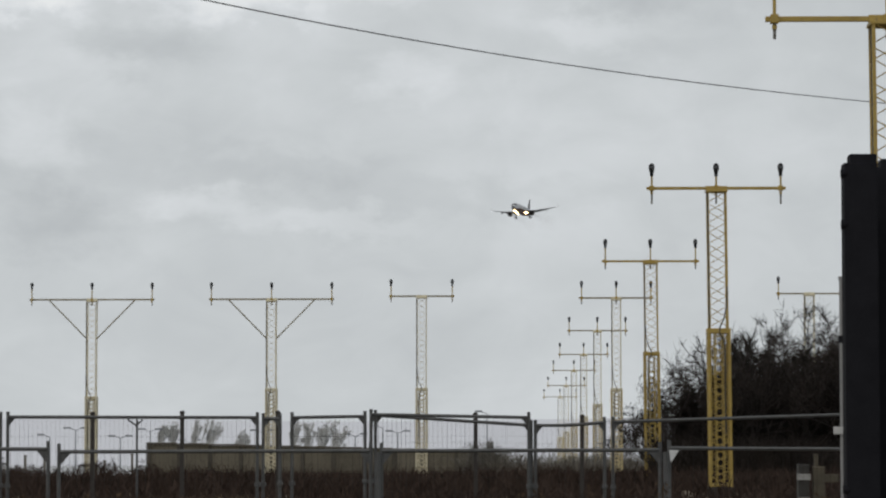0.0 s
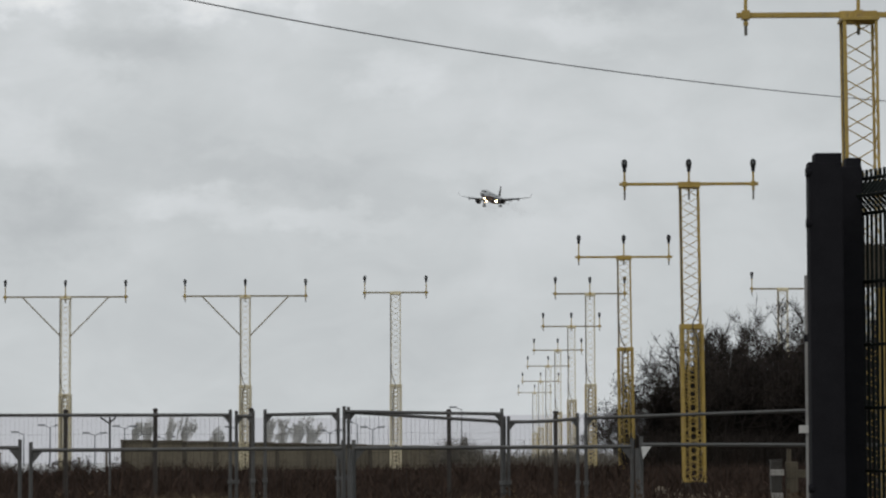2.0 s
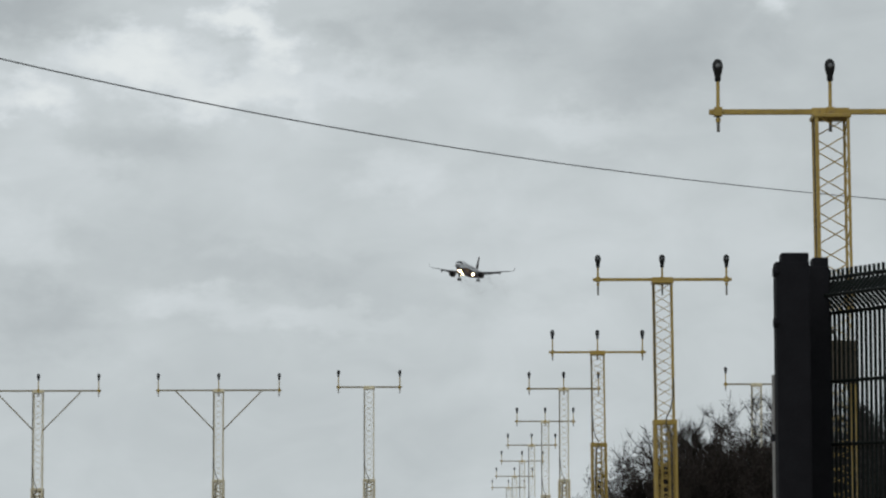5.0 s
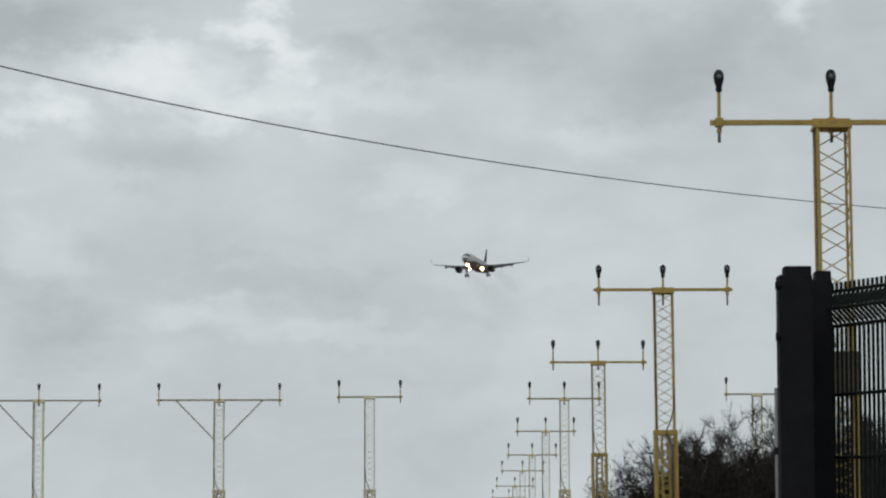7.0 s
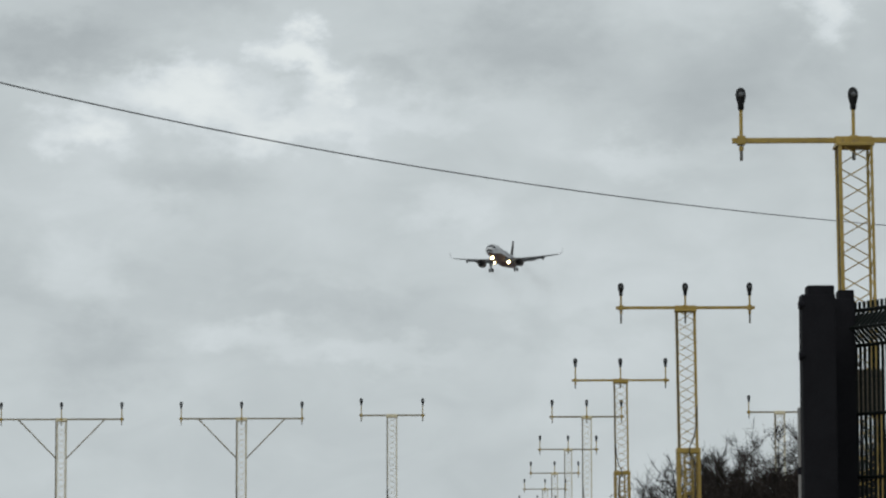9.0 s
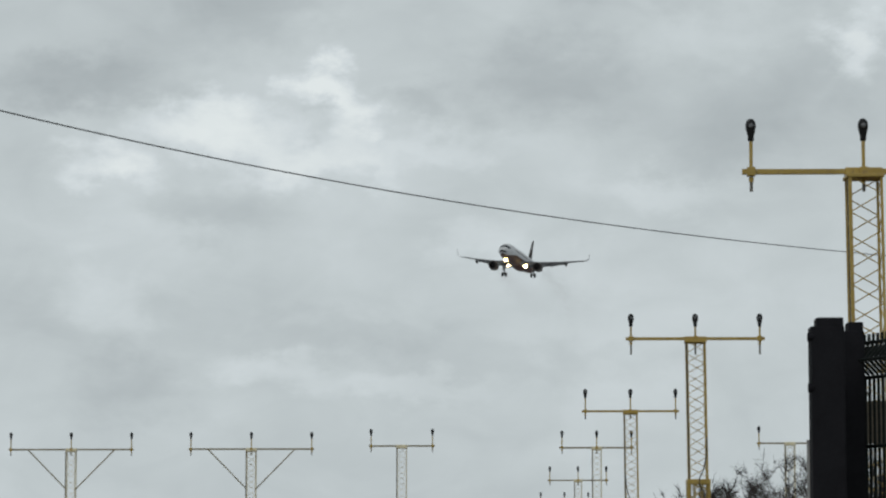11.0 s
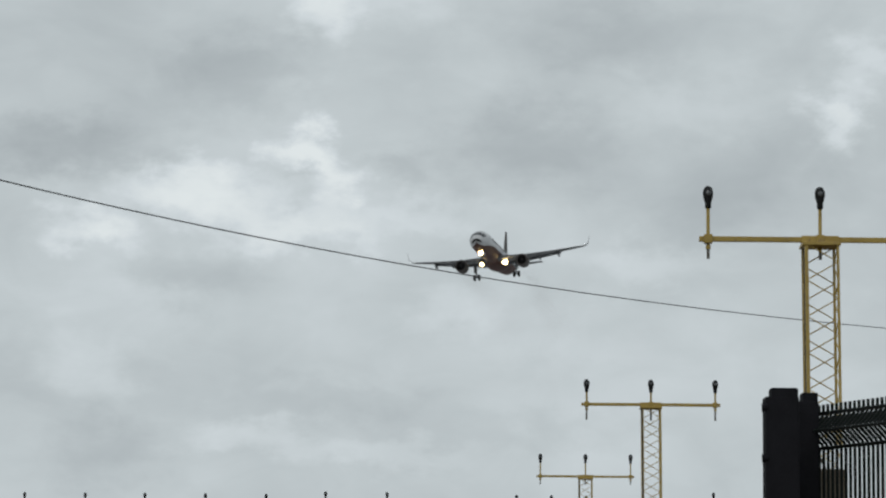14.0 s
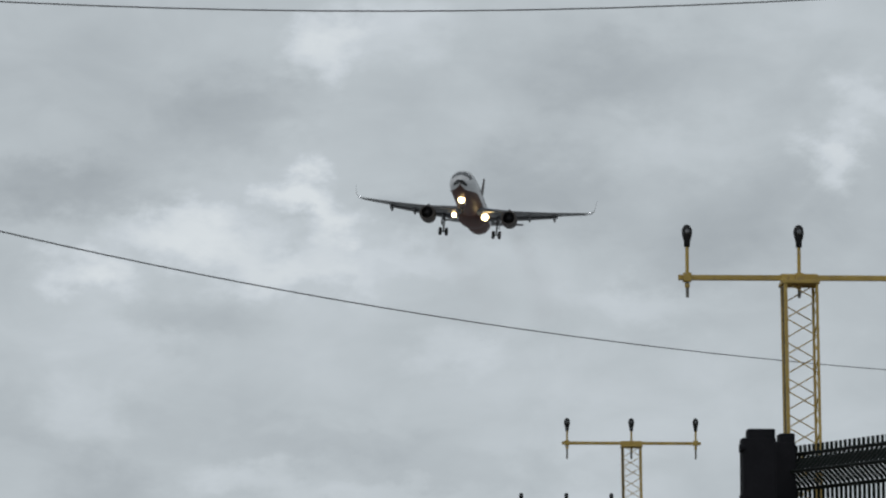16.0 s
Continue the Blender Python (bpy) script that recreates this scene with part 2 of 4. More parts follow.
def rod(bm, a, b, r0, r1=None, sides=8):
    """A tapered round bar from a to b."""
    a, b = Vector(a), Vector(b)
    r1 = r0 if r1 is None else r1
    way = (b - a).normalized()
    u = way.orthogonal().normalized()
    w = way.cross(u)
    rings = []
    for p, r in ((a, r0), (b, r1)):
        rings.append([bm.verts.new(p + r * (math.cos(k * math.tau / sides) * u + math.sin(k * math.tau / sides) * w)) for k in range(sides)])
    for k in range(sides):
        bm.faces.new((rings[0][k], rings[0][(k + 1) % sides], rings[1][(k + 1) % sides], rings[1][k]))
    bm.faces.new(rings[0][::-1])
    bm.faces.new(rings[1])
    return bm


def tube(bm, points, r, sides=8):
    """A round bar bent along points."""
    pts = [Vector(p) for p in points]
    rings, u = [], None
    for i, p in enumerate(pts):
        way = (pts[min(i + 1, len(pts) - 1)] - pts[max(i - 1, 0)]).normalized()
        u = way.orthogonal().normalized() if u is None else (u - way * u.dot(way)).normalized()
        w = way.cross(u)
        rings.append([bm.verts.new(p + r * (math.cos(k * math.tau / sides) * u + math.sin(k * math.tau / sides) * w)) for k in range(sides)])
    for a, b in zip(rings, rings[1:]):
        for k in range(sides):
            bm.faces.new((a[k], a[(k + 1) % sides], b[(k + 1) % sides], b[k]))
    bm.faces.new(rings[0][::-1])
    bm.faces.new(rings[-1])
    return bm


def lathe(bm, profile, sides=16, at=(0, 0, 0), turn=None):
    """A turned form about z from (radius, height) pairs."""
    rings = []
    for r, z in profile:
        ring = []
        for k in range(sides):
            v = Vector((r * math.cos(k * math.tau / sides), r * math.sin(k * math.tau / sides), z))
            ring.append(bm.verts.new((turn @ v if turn else v) + Vector(at)))
        rings.append(ring)
    for a, b in zip(rings, rings[1:]):
        for k in range(sides):
            bm.faces.new((a[k], a[(k + 1) % sides], b[(k + 1) % sides], b[k]))
    bm.faces.new(rings[0][::-1])
    bm.faces.new(rings[-1])
    return bm


B = bmesh.new

# ---- ground ----
FALL_Y = (-400, 0, 36, 50, 62, 72, 100, 130, 170, 280, 600, 4500)
FALL_Z = (0.0, 0.0, 0.0, 0.22, 0.5, 0.72, 0.35, -0.2, -1.1, -2.0, -3.8, -6.0)


def ground_z(x, y):
    z = float(np.interp(y, FALL_Y, FALL_Z))
    soft = max(0.0, min(1.0, (y - 14) / 20))
    return z + soft * 0.10 * noise.noise((x * 0.16, y * 0.16, 0)) + soft * 0.05 * noise.noise((x * 0.6, y * 0.6, 3))


def earth(n):
    co = n.add("ShaderNodeTexCoord").outputs["Object"]
    big = n.add("ShaderNodeTexNoise", Vector=co, Scale=0.25, Detail=6.0, Roughness=0.65).outputs["Fac"]
    small = n.add("ShaderNodeTexNoise", Vector=co, Scale=7.0, Detail=6.0).outputs["Fac"]
    col = n.ramp(n.math("ADD", n.math("MULTIPLY", big, 0.6), n.math("MULTIPLY", small, 0.4)), [(0.35, (0.09, 0.07, 0.046)), (0.65, (0.2, 0.16, 0.105))])
    y = n.add("ShaderNodeSeparateXYZ", Vector=co).outputs["Y"]
    # far paving, with the haze of distance put into its pale colour
    far_hazed = n.ramp(n.math("DIVIDE", y, 1000.0), [(0.19, (0, 0, 0)), (0.26, (1, 1, 1))])
    hazed_slab = n.ramp(big, [(0.3, (0.40, 0.41, 0.41)), (0.7, (0.54, 0.55, 0.55))])
    bump = n.add("ShaderNodeBump", Strength=0.6, Distance=0.05, Height=small).outputs[0]
    return n.add("ShaderNodeBsdfPrincipled", Base_Color=n.mix(far_hazed, col, hazed_slab), Roughness=0.9, Normal=bump).outputs[0]


EARTH = material("rough_earth", earth)
gx = [-4000, -1500, -500, -200, -90, -50] + [-34 + 1.0 * i for i in range(59)] + [40, 60, 100, 200, 500, 1500, 4000]
gy = [-400, -100, -20, 0, 8, 14] + [18 + 1.5 * i for i in range(82)] + [150, 170, 200, 240, 280, 340, 420, 500, 600, 900, 1500, 2500, 4500]
gverts = [(x, y, ground_z(x, y)) for y in gy for x in gx]
nx = len(gx)
gfaces = [(j * nx + i, j * nx + i + 1, (j + 1) * nx + i + 1, (j + 1) * nx + i) for j in range(len(gy) - 1) for i in range(nx - 1)]
tagged(raw("ground", gverts, gfaces, EARTH), "rough winter earth falling away to far paving painted pale with haze", "ground", "", "structure")


# ---- cloud deck ----
def cloud_deck(radius=4300.0):
    """A far curved sheet of overcast ahead of the place, that drifts with the wind."""
    sides = [radians(a) for a in np.linspace(-48, 48, 65)]
    ups = [radians(a) for a in np.linspace(-1.5, 34, 25)]
    verts = [(radius * math.cos(e) * math.sin(a), radius * math.cos(e) * math.cos(a), radius * math.sin(e)) for e in ups for a in sides]
    n = len(sides)
    faces = [(j * n + i, j * n + i + 1, (j + 1) * n + i + 1, (j + 1) * n + i) for j in range(len(ups) - 1) for i in range(n - 1)]
    ob = raw("backdrop", verts, faces, CLOUDS)
    ob.location.z = EYE
    return tagged(ob, "grey overcast cloud with paler ragged breaks", "sky", "", "structure")


clouds = cloud_deck()


# ---- approach light masts ----
def lattice(bm, z0, z1, w, pitch, chord, lace, flat_left=False, mids=False, both=False):
    """Four chords and zigzag lacing on four faces, between two heights."""
    h = w / 2
    corners = [(-h, -h), (h, -h), (h, h), (-h, h)]
    for i, (x, y) in enumerate(corners):
        r = chord * (1.35 if flat_left and i == 0 else 1.0)
        box(bm, x - r, y - r, z0, x + r, y + r, z1)
    if mids:
        d = h * 0.36
        for x, y in ((-d, -h), (d, -h), (h, -d), (h, d), (-d, h), (d, h), (-h, -d), (-h, d)):
            box(bm, x - 0.012, y - 0.012, z0, x + 0.012, y + 0.012, z1)
    n = max(2, round((z1 - z0) / pitch))
    step = (z1 - z0) / n
    for f in range(4):
        (ax, ay), (bx, by) = corners[f], corners[(f + 1) % 4]
        for k in range(n):
            flip = k % 2
            p, q = ((ax, ay), (bx, by)) if flip else ((bx, by), (ax, ay))
            rod(bm, (*p, z0 + k * step), (*q, z0 + (k + 1) * step), lace, lace, 5)
            if both:
                rod(bm, (*q, z0 + k * step), (*p, z0 + (k + 1) * step), lace, lace, 5)
    return bm


def lamp_stand(parent, x, z_beam, up=0.5, down=0.27):
    st = part("lamp_stand", rod(B(), (x, -0.02, z_beam), (x, -0.02, z_beam + up), 0.024), YELLOW, parent)
    part("stand_tail", rod(B(), (x, -0.02, z_beam - down), (x, -0.02, z_beam), 0.022), STAND_GREY, st, "dull grey lower end of the stand")
    part("locking_ring", lathe(B(), [(0.032, -0.03), (0.034, 0.0), (0.032, 0.03)], 10, (x, -0.02, z_beam - 0.11)), YELLOW, st)
    part("clamp", box(B(), x - 0.055, -0.08, z_beam - 0.06, x + 0.055, 0.06, z_beam + 0.06, 0.012), YELLOW, st, "yellow pipe clamp")
    z = z_beam + up - 0.06
    hood = lathe(B(), [(0.032, 0), (0.042, 0.015), (0.042, 0.075), (0.05, 0.10), (0.062, 0.145), (0.070, 0.19), (0.069, 0.23), (0.057, 0.27), (0.033, 0.297), (0.008, 0.305)], 16, (x, -0.02, z))
    part("lamp_head", hood, LAMP_BLACK, st, "black lamp housing", True)
    part("lens", lathe(B(), [(0.036, 0), (0.034, 0.012), (0.014, 0.018)], 14, (x, -0.086, z + 0.2), Matrix.Rotation(radians(90), 3, "X")), LENS, st, "clear glass lens", True)


def mast(x, y, z_beam, z_cap, lamps, half, paint, upper=0.40, lower=0.46, braces=0.0, label="", lean=0.0, up=0.5, down=0.27, plinth=0.0, duct=-1, loop=-1):
    z0 = ground_z(x, y) - 0.02 + plinth
    m = thing("approach_light_mast", label or "yellow steel lattice mast carrying runway approach lamps", "light mast", pose(x, y, z0), "approach light masts")
    zb, zc = z_beam - z0, z_cap - z0
    pale = paint is YELLOW_PALE

    def sheared(bm):
        for v in bm.verts:
            v.co.x += lean * (zb - v.co.z)
        return bm

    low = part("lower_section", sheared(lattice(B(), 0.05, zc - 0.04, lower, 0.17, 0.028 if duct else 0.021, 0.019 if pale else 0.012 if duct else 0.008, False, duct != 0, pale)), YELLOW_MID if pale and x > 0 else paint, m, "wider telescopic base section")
    h = lower / 2 + 0.036
    if plinth:
        part("plinth", sheared(box(B(), -h - 0.04, -h - 0.04, -plinth, h + 0.04, h + 0.04, 0.0, 0.02)), RUSTY, low, "dark rusty plinth")
    part("base_plate", sheared(box(B(), -h, -h, 0.0, h, h, 0.06, 0.01)), paint, low)
    part("collar", sheared(box(B(), -h, -h, zc - 0.07, h, h, zc + 0.05, 0.015)), paint if duct else OLD_WOOD, low)
    if duct == 0:
        part("cover_plate", sheared(box(B(), -h, -h - 0.008, zc - 0.52, h, -h + 0.004, zc - 0.075, 0.004)), OLD_WOOD, low, "dull brown cover plate")
    upper_part = part("upper_section", sheared(lattice(B(), 0.3 if duct else zc - 0.6, zb - 0.08, upper, 0.245, 0.017, 0.0085, True)), paint, m)
    c = upper / 2 + 0.04
    head = box(B(), -c, -c, zb - 0.10, c, c, zb - 0.055, 0.01)
    box(head, -c, -0.06, zb - 0.06, c, 0.06, zb + 0.05, 0.012)
    part("head_plate", head, paint, upper_part)
    part("cable_conduit", sheared(tube(B(), [(-upper / 2 + duct * 0.012, duct * (upper / 2 + 0.02), z) for z in np.linspace(0.4, zb - 0.12, 9)], 0.018, 6)), CONDUIT, m, "grey brown cable conduit")
    # supply cable that runs down the upper section and loops in at the collar
    s, u = loop, upper / 2
    bend = [(s * u, -u + 0.01, zc + 1.1), (s * (u - 0.005), -u - 0.02, zc + 0.95), (s * (u - 0.03), -u - 0.035, zc + 0.55), (s * (u - 0.10), -u - 0.04, zc + 0.26), (s * (u - 0.19), -u - 0.07, zc + 0.08),
            (s * (u - 0.20), -u - 0.08, zc - 0.06), (s * (u - 0.11), -u - 0.075, zc - 0.22), (s * (u - 0.08), -u - 0.07, zc - 0.6), (s * (u - 0.09), -u - 0.07, max(0.5, zc - 2.4))]
    part("supply_cable", sheared(tube(B(), bend, 0.015, 6)), CONDUIT, m, "dark looped supply cable")
    part("crossbeam", box(B(), -half, -0.035, zb - 0.035, half, 0.035, zb + 0.035, 0.008), BEAM_DULL if pale else paint, m)
    for lx in lamps:
        lamp_stand(m, lx, zb, up, down)
    if braces:
        for s in (-1, 1):
            part("brace", rod(B(), (s * braces, 0, zb - 0.03), (s * upper / 2, 0, zb - 1.72), 0.028), BEAM_DULL, m)
    return m


E1, E3 = EYE, (-1.5, 0.0, 1.5)
# distance along the row, sideways, beam height and collar height over the lens
ROW = [(39.75, 5.016, 5.49, 2.36), (69.75, 4.804, 5.675, 2.35), (99.75, 4.68, 5.68, 2.61), (129.75, 4.61, 5.80, 1.84), (159.75, 4.67, 5.40, 1.45),
       (189.75, 4.68, 4.91, 0.95), (219.75, 4.71, 4.52, 0.55), (249.75, 4.71, 3.87, 0.0), (279.75, 4.71, 3.28, -0.5)]
for i, (y, x, zb, zc) in enumerate(ROW):
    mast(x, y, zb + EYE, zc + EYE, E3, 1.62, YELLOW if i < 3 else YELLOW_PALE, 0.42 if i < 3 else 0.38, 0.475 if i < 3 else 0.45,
         lean=(0.008, 0.010, 0.008)[i] if i < 3 else 0.0, up=0.47 if i == 0 else 0.34 if i == 1 else 0.5, down=0.37 if i == 1 else 0.27, plinth=0.25 if i == 1 else 0.0,
         duct=0 if i == 0 else -1, loop=1 if i == 1 else -1)
WIDE = "pale yellow lattice crossbar mast with two diagonal braces"
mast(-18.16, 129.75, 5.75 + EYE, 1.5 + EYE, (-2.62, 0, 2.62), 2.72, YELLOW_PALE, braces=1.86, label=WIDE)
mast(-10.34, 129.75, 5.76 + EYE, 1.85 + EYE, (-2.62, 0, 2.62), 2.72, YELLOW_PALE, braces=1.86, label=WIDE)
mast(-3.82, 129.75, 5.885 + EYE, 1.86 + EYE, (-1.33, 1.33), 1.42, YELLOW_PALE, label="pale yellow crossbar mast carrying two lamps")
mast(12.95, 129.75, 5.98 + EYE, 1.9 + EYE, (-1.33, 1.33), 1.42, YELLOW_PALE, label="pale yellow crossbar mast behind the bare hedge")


# ---- temporary site fences ----
def panel(x0, x1, y0, y1, top0, top1, r=0.021, sag=0.0):
    """A rounded steel mesh panel between two feet; tops are over the lens."""
    length = math.hypot(x1 - x0, y1 - y0)
    g0, g1 = ground_z(x0, y0), ground_z(x1, y1)
    m = thing("site_fence", "galvanised wire mesh site fence panel on rubber feet", "fence", pose(x0, y0, g0, 0, 0, math.degrees(math.atan2(y1 - y0, x1 - x0))), "temporary fence panels")
    t0, t1, b1 = top0 + EYE - g0, top1 + EYE - g0, g1 - g0
    for x, t, b in ((0.03, t0, 0.0), (length - 0.03, t1, b1)):
        up = part("upright", rod(B(), (x, 0, b), (x, 0, t + 0.09), r), GALV, m)
        part("foot", box(B(), x - 0.11, -0.3, b - 0.02, x + 0.11, 0.3, b + 0.11, 0.02), TYRE, m, "black rubber block foot")
        part("coupler", box(B(), x - 0.045, -0.05, b + 1.05, x + 0.045, 0.05, b + 1.12, 0.01), GALV, up)
    rail = [(0.03 + (length - 0.06) * k / 10, 0, t0 + (t1 - t0) * k / 10 - sag * math.sin(math.pi * k / 10)) for k in range(11)]
    part("top_rail", tube(B(), rail, r), GALV, m)
    part("bottom_rail", rod(B(), (0.03, 0, 0.22), (length - 0.03, 0, b1 + 0.22), r), GALV, m)
    for s, x, t in ((1, 0.03, t0), (-1, length - 0.03, t1)):
        bm = B()
        vs = [bm.verts.new(p) for p in ((x, -0.004, t), (x + s * 0.14, -0.004, t), (x, -0.004, t - 0.17), (x, 0.004, t), (x + s * 0.14, 0.004, t), (x, 0.004, t - 0.17))]
        for f in ((0, 2, 1), (3, 4, 5), (0, 1, 4, 3), (1, 2, 5, 4), (2, 0, 3, 5)):
            bm.faces.new([vs[k] for k in f])
        part("gusset", bm, GALV, m)
    mesh = B()
    n = int(length / 0.075)
    for k in range(1, n):
        f = k / n
        rod(mesh, (length * f, 0, b1 * f + 0.22), (length * f, 0, t0 + (t1 - t0) * f), 0.0015, None, 3)
    for k in range(1, 8):
        z = 0.22 + (min(t0, t1) - 0.3) * k / 8
        rod(mesh, (0.03, 0, z), (length - 0.03, 0, z), 0.0015, None, 3)
    part("wire_mesh", mesh, MESH_WIRE, m, "thin dull dark wire mesh")
    return m


for a in [(-12.4, -8.50, 50.2, 50, 0.24, 0.25), (-8.44, -4.20, 50, 50, 0.25, 0.24), (-4.16, -3.82, 50, 50, 0.22, 0.22), (-3.68, -2.40, 50, 50, 0.24, 0.26), (-2.36, 0.33, 50, 50, 0.29, 0.24),
          (-2.30, 0.37, 50.3, 50.2, 0.28, 0.11), (0.38, 1.59, 50.1, 50, 0.11, 0.16), (1.67, 6.6, 50, 50, 0.165, 0.318)]:
    panel(*a, r=0.028, sag=0.0 if a[4] > 0.12 else 0.02)
for a in [(-8.6, -5.08, 33.2, 33, -0.18, -0.19), (-5.02, -1.52, 33, 33, -0.22, -0.21), (-1.46, 1.66, 33, 33, -0.21, -0.20), (1.70, 5.15, 33, 33.1, -0.18, -0.20)]:
    panel(*a)


def back_stay(x, y, top, reach, spread, plate=True):
    m = thing("fence_stay", "slanting galvanised stay bracing a fence panel", "fence stay", pose(x, y, ground_z(x, y)), "fence stays")
    t = top + EYE - ground_z(x, y)
    part("strut", rod(B(), (0, 0, t), (spread, -reach, 0.0), 0.024), GALV, m)
    part("strut", rod(B(), (0.0, 0, t), (spread * 0.2, -0.03, 0.0), 0.024), GALV, m)
    part("cross_tie", rod(B(), (spread * 0.14, -0.02, t - 0.75), (spread * 0.42, -reach * 0.4, t - 0.75), 0.022), WHITE_SIGN, m, "pale cross tie")
    if plate:
        bm = B()
        front, rear = ([bm.verts.new((dx, dy, t + dz)) for dx, dz in ((0.04, 0.02), (0.15, 0.02), (0.06, -0.12))] for dy in (-0.06, -0.05))
        bm.faces.new(front[::-1])
        bm.faces.new(rear)
        for k in range(3):
            bm.faces.new((front[k], front[(k + 1) % 3], rear[(k + 1) % 3], rear[k]))
        part("end_plate", bm, WHITE_SIGN, m, "pale triangular end plate")
    return m


back_stay(1.68, 32.9, -0.22, 0.12, 0.14)
back_stay(-1.47, 32.9, -0.22, 0.1, 0.07, False)

m = thing("fence_prop", "slim grey prop with a bracket under the fence rail", "fence prop", pose(-6.25, 50.05, ground_z(-6.25, 50.05)))
h = 0.24 + EYE - ground_z(-6.25, 50.05)
part("shaft", rod(B(), (0, 0, -0.02), (0, 0, h - 0.03), 0.018), GALV, m)
part("bracket", rod(B(), (-0.16, 0, h - 0.03), (0, 0, h - 0.14), 0.014), GALV, m)
part("bracket", rod(B(), (0.1, 0, h - 0.03), (0, 0, h - 0.12), 0.014), GALV, m)

for x, z in ((-8.38, 0.38), (-6.58, 0.40), (-4.66, 0.40), (-0.70, 0.36), (1.43, 0.32)):
    g = ground_z(x, 60)
    m = thing("fence_post", "slim dark weathered fence post in the scrub", "fence post", pose(x, 60, g), "old fence posts")
    h = z + EYE - g
    part("shaft", box(B(), -0.04, -0.04, -0.02, 0.04, 0.04, h, 0.008), RUSTY, m)
    part("cap", lathe(B(), [(0.052, h - 0.03), (0.052, h + 0.01), (0.02, h + 0.03)], 8), RUSTY, m)
    part("collar", box(B(), -0.05, -0.05, h - 0.16, 0.05, 0.05, h - 0.10, 0.006), RUSTY, m)


# ---- security fence beside the camera ----
def gate_post(x, y, w, top, name, label):
    m = thing(name, label, "fence post", pose(x, y, ground_z(x, y)), "security fence posts")
    h = top + EYE - ground_z(x, y)
    part("shaft", box(B(), -w / 2, -0.05, -0.03, w / 2, 0.05, h - 0.03, 0.006), POST_BLACK, m)
    part("cap", box(B(), -w / 2 + 0.020, -0.046, h - 0.034, w / 2 - 0.002, 0.046, h, 0.006), POST_BLACK, m)
    for z in (h - 0.05, h - 0.22, h - 1.1, h - 2.0):
        if z > 0.2:
            br = part("bracket", box(B(), -w / 2 - 0.010, -0.045, z - 0.03, -w / 2 + 0.012, -0.015, z, 0.006), POST_BLACK, m)
            part("bolt", lathe(B(), [(0.011, 0), (0.011, 0.008), (0.006, 0.012)], 8, (-w / 2 + 0.0, -0.045, z - 0.015), Matrix.Rotation(radians(90), 3, "X")), POST_BLACK, br)
    return m


gate_post(1.147, 10.0, 0.112, 0.920, "gate_post", "tall matt black square steel gate post")
gate_post(1.262, 10.25, 0.075, 0.926, "fence_post", "black steel end post of the mesh fence")

ga, gb = Vector((1.298, 10.3)), Vector((2.39, 7.94))
run = (gb - ga).length
mesh_fence = thing("security_mesh_fence", "black welded mesh security fence with folded V tops", "fence", pose(ga.x, ga.y, 0.0, 0, 0, math.degrees(math.atan2(gb.y - ga.y, gb.x - ga.x))))
top = 0.888 + EYE
def fold(z):
    """One V bend of the wires, below height z."""
    return [(0.0, z - 0.152), (-0.006, z - 0.138), (-0.048, z - 0.100), (-0.048, z - 0.088), (-0.006, z - 0.044), (0.0, z - 0.030)]


FOLD = [(0.0, 0.12)] + fold(top - 2.14) + fold(top - 1.12) + [(0.0, top - 0.152), (-0.006, top - 0.138), (-0.048, top - 0.100), (-0.048, top - 0.088), (-0.006, top - 0.044), (0.0, top - 0.030), (0.0, top)]
n_wire = int(run / 0.028)
wire_bm = tube(B(), [(0, y, z) for y, z in FOLD], 0.0056, 6)
for f in wire_bm.faces:
    f.smooth = True
wire = part("wire", wire_bm, FENCE_BLACK, mesh_fence)
for k in range(1, n_wire + 1):
    w2 = wire.copy()
    scene.collection.objects.link(w2)
    w2.location.x = 0.028 * k
cross = [(y, z) for f in (2.14, 1.12) for y, z in ((0.0, top - f - 0.030), (-0.049, top - f - 0.094), (0.0, top - f - 0.150))] + [(0.0, top - 0.030), (-0.049, top - 0.094), (0.0, top - 0.150)] + [(0.0, top - 0.385 - 0.215 * k) for k in range(12)]
for y, z in cross:
    for s in (-1, 1):
        part("cross_wire", rod(B(), (0, y + s * 0.006, z), (run, y + s * 0.006, z), 0.006, None, 6), FENCE_BLACK, mesh_fence)
gate_post(2.42, 7.87, 0.075, 0.92, "fence_post", "black steel intermediate post of the mesh fence")

# slim grey pole standing close behind the gate post, with a small white plate
gp = thing("fence_end_pole", "slim light grey steel pole with a small white plate", "pole", pose(1.0995, 10.12, ground_z(1.0995, 10.12)))
part("shaft", rod(B(), (0, 0, -0.02), (0, 0, 2.72), 0.010), GALV_PALE, gp)
part("collar", lathe(B(), [(0.013, 2.495), (0.013, 2.52)], 10), POST_BLACK, gp)
part("plate", box(B(), -0.034, -0.016, 2.188, -0.002, -0.012, 2.214, 0.001), WHITE_SIGN, gp, "small white plate")


# ---- overhead cables ----
def cable(name, label, low_x, low_z, k, x0, x1, r, slant=0.0):
    """A sagging cable 60 m ahead; slant: metres by which it recedes for each metre to the right."""
    points = []
    for x in np.linspace(x0, x1, 60):
        f = 1 / (1 - slant * x / 60)
        points.append((x * f, 60 * f, EYE + f * (low_z + k * (x - low_x) ** 2)))
    return tagged(part(name, tube(B(), points, r, 6), CABLE, None, "", True), label, "cable")


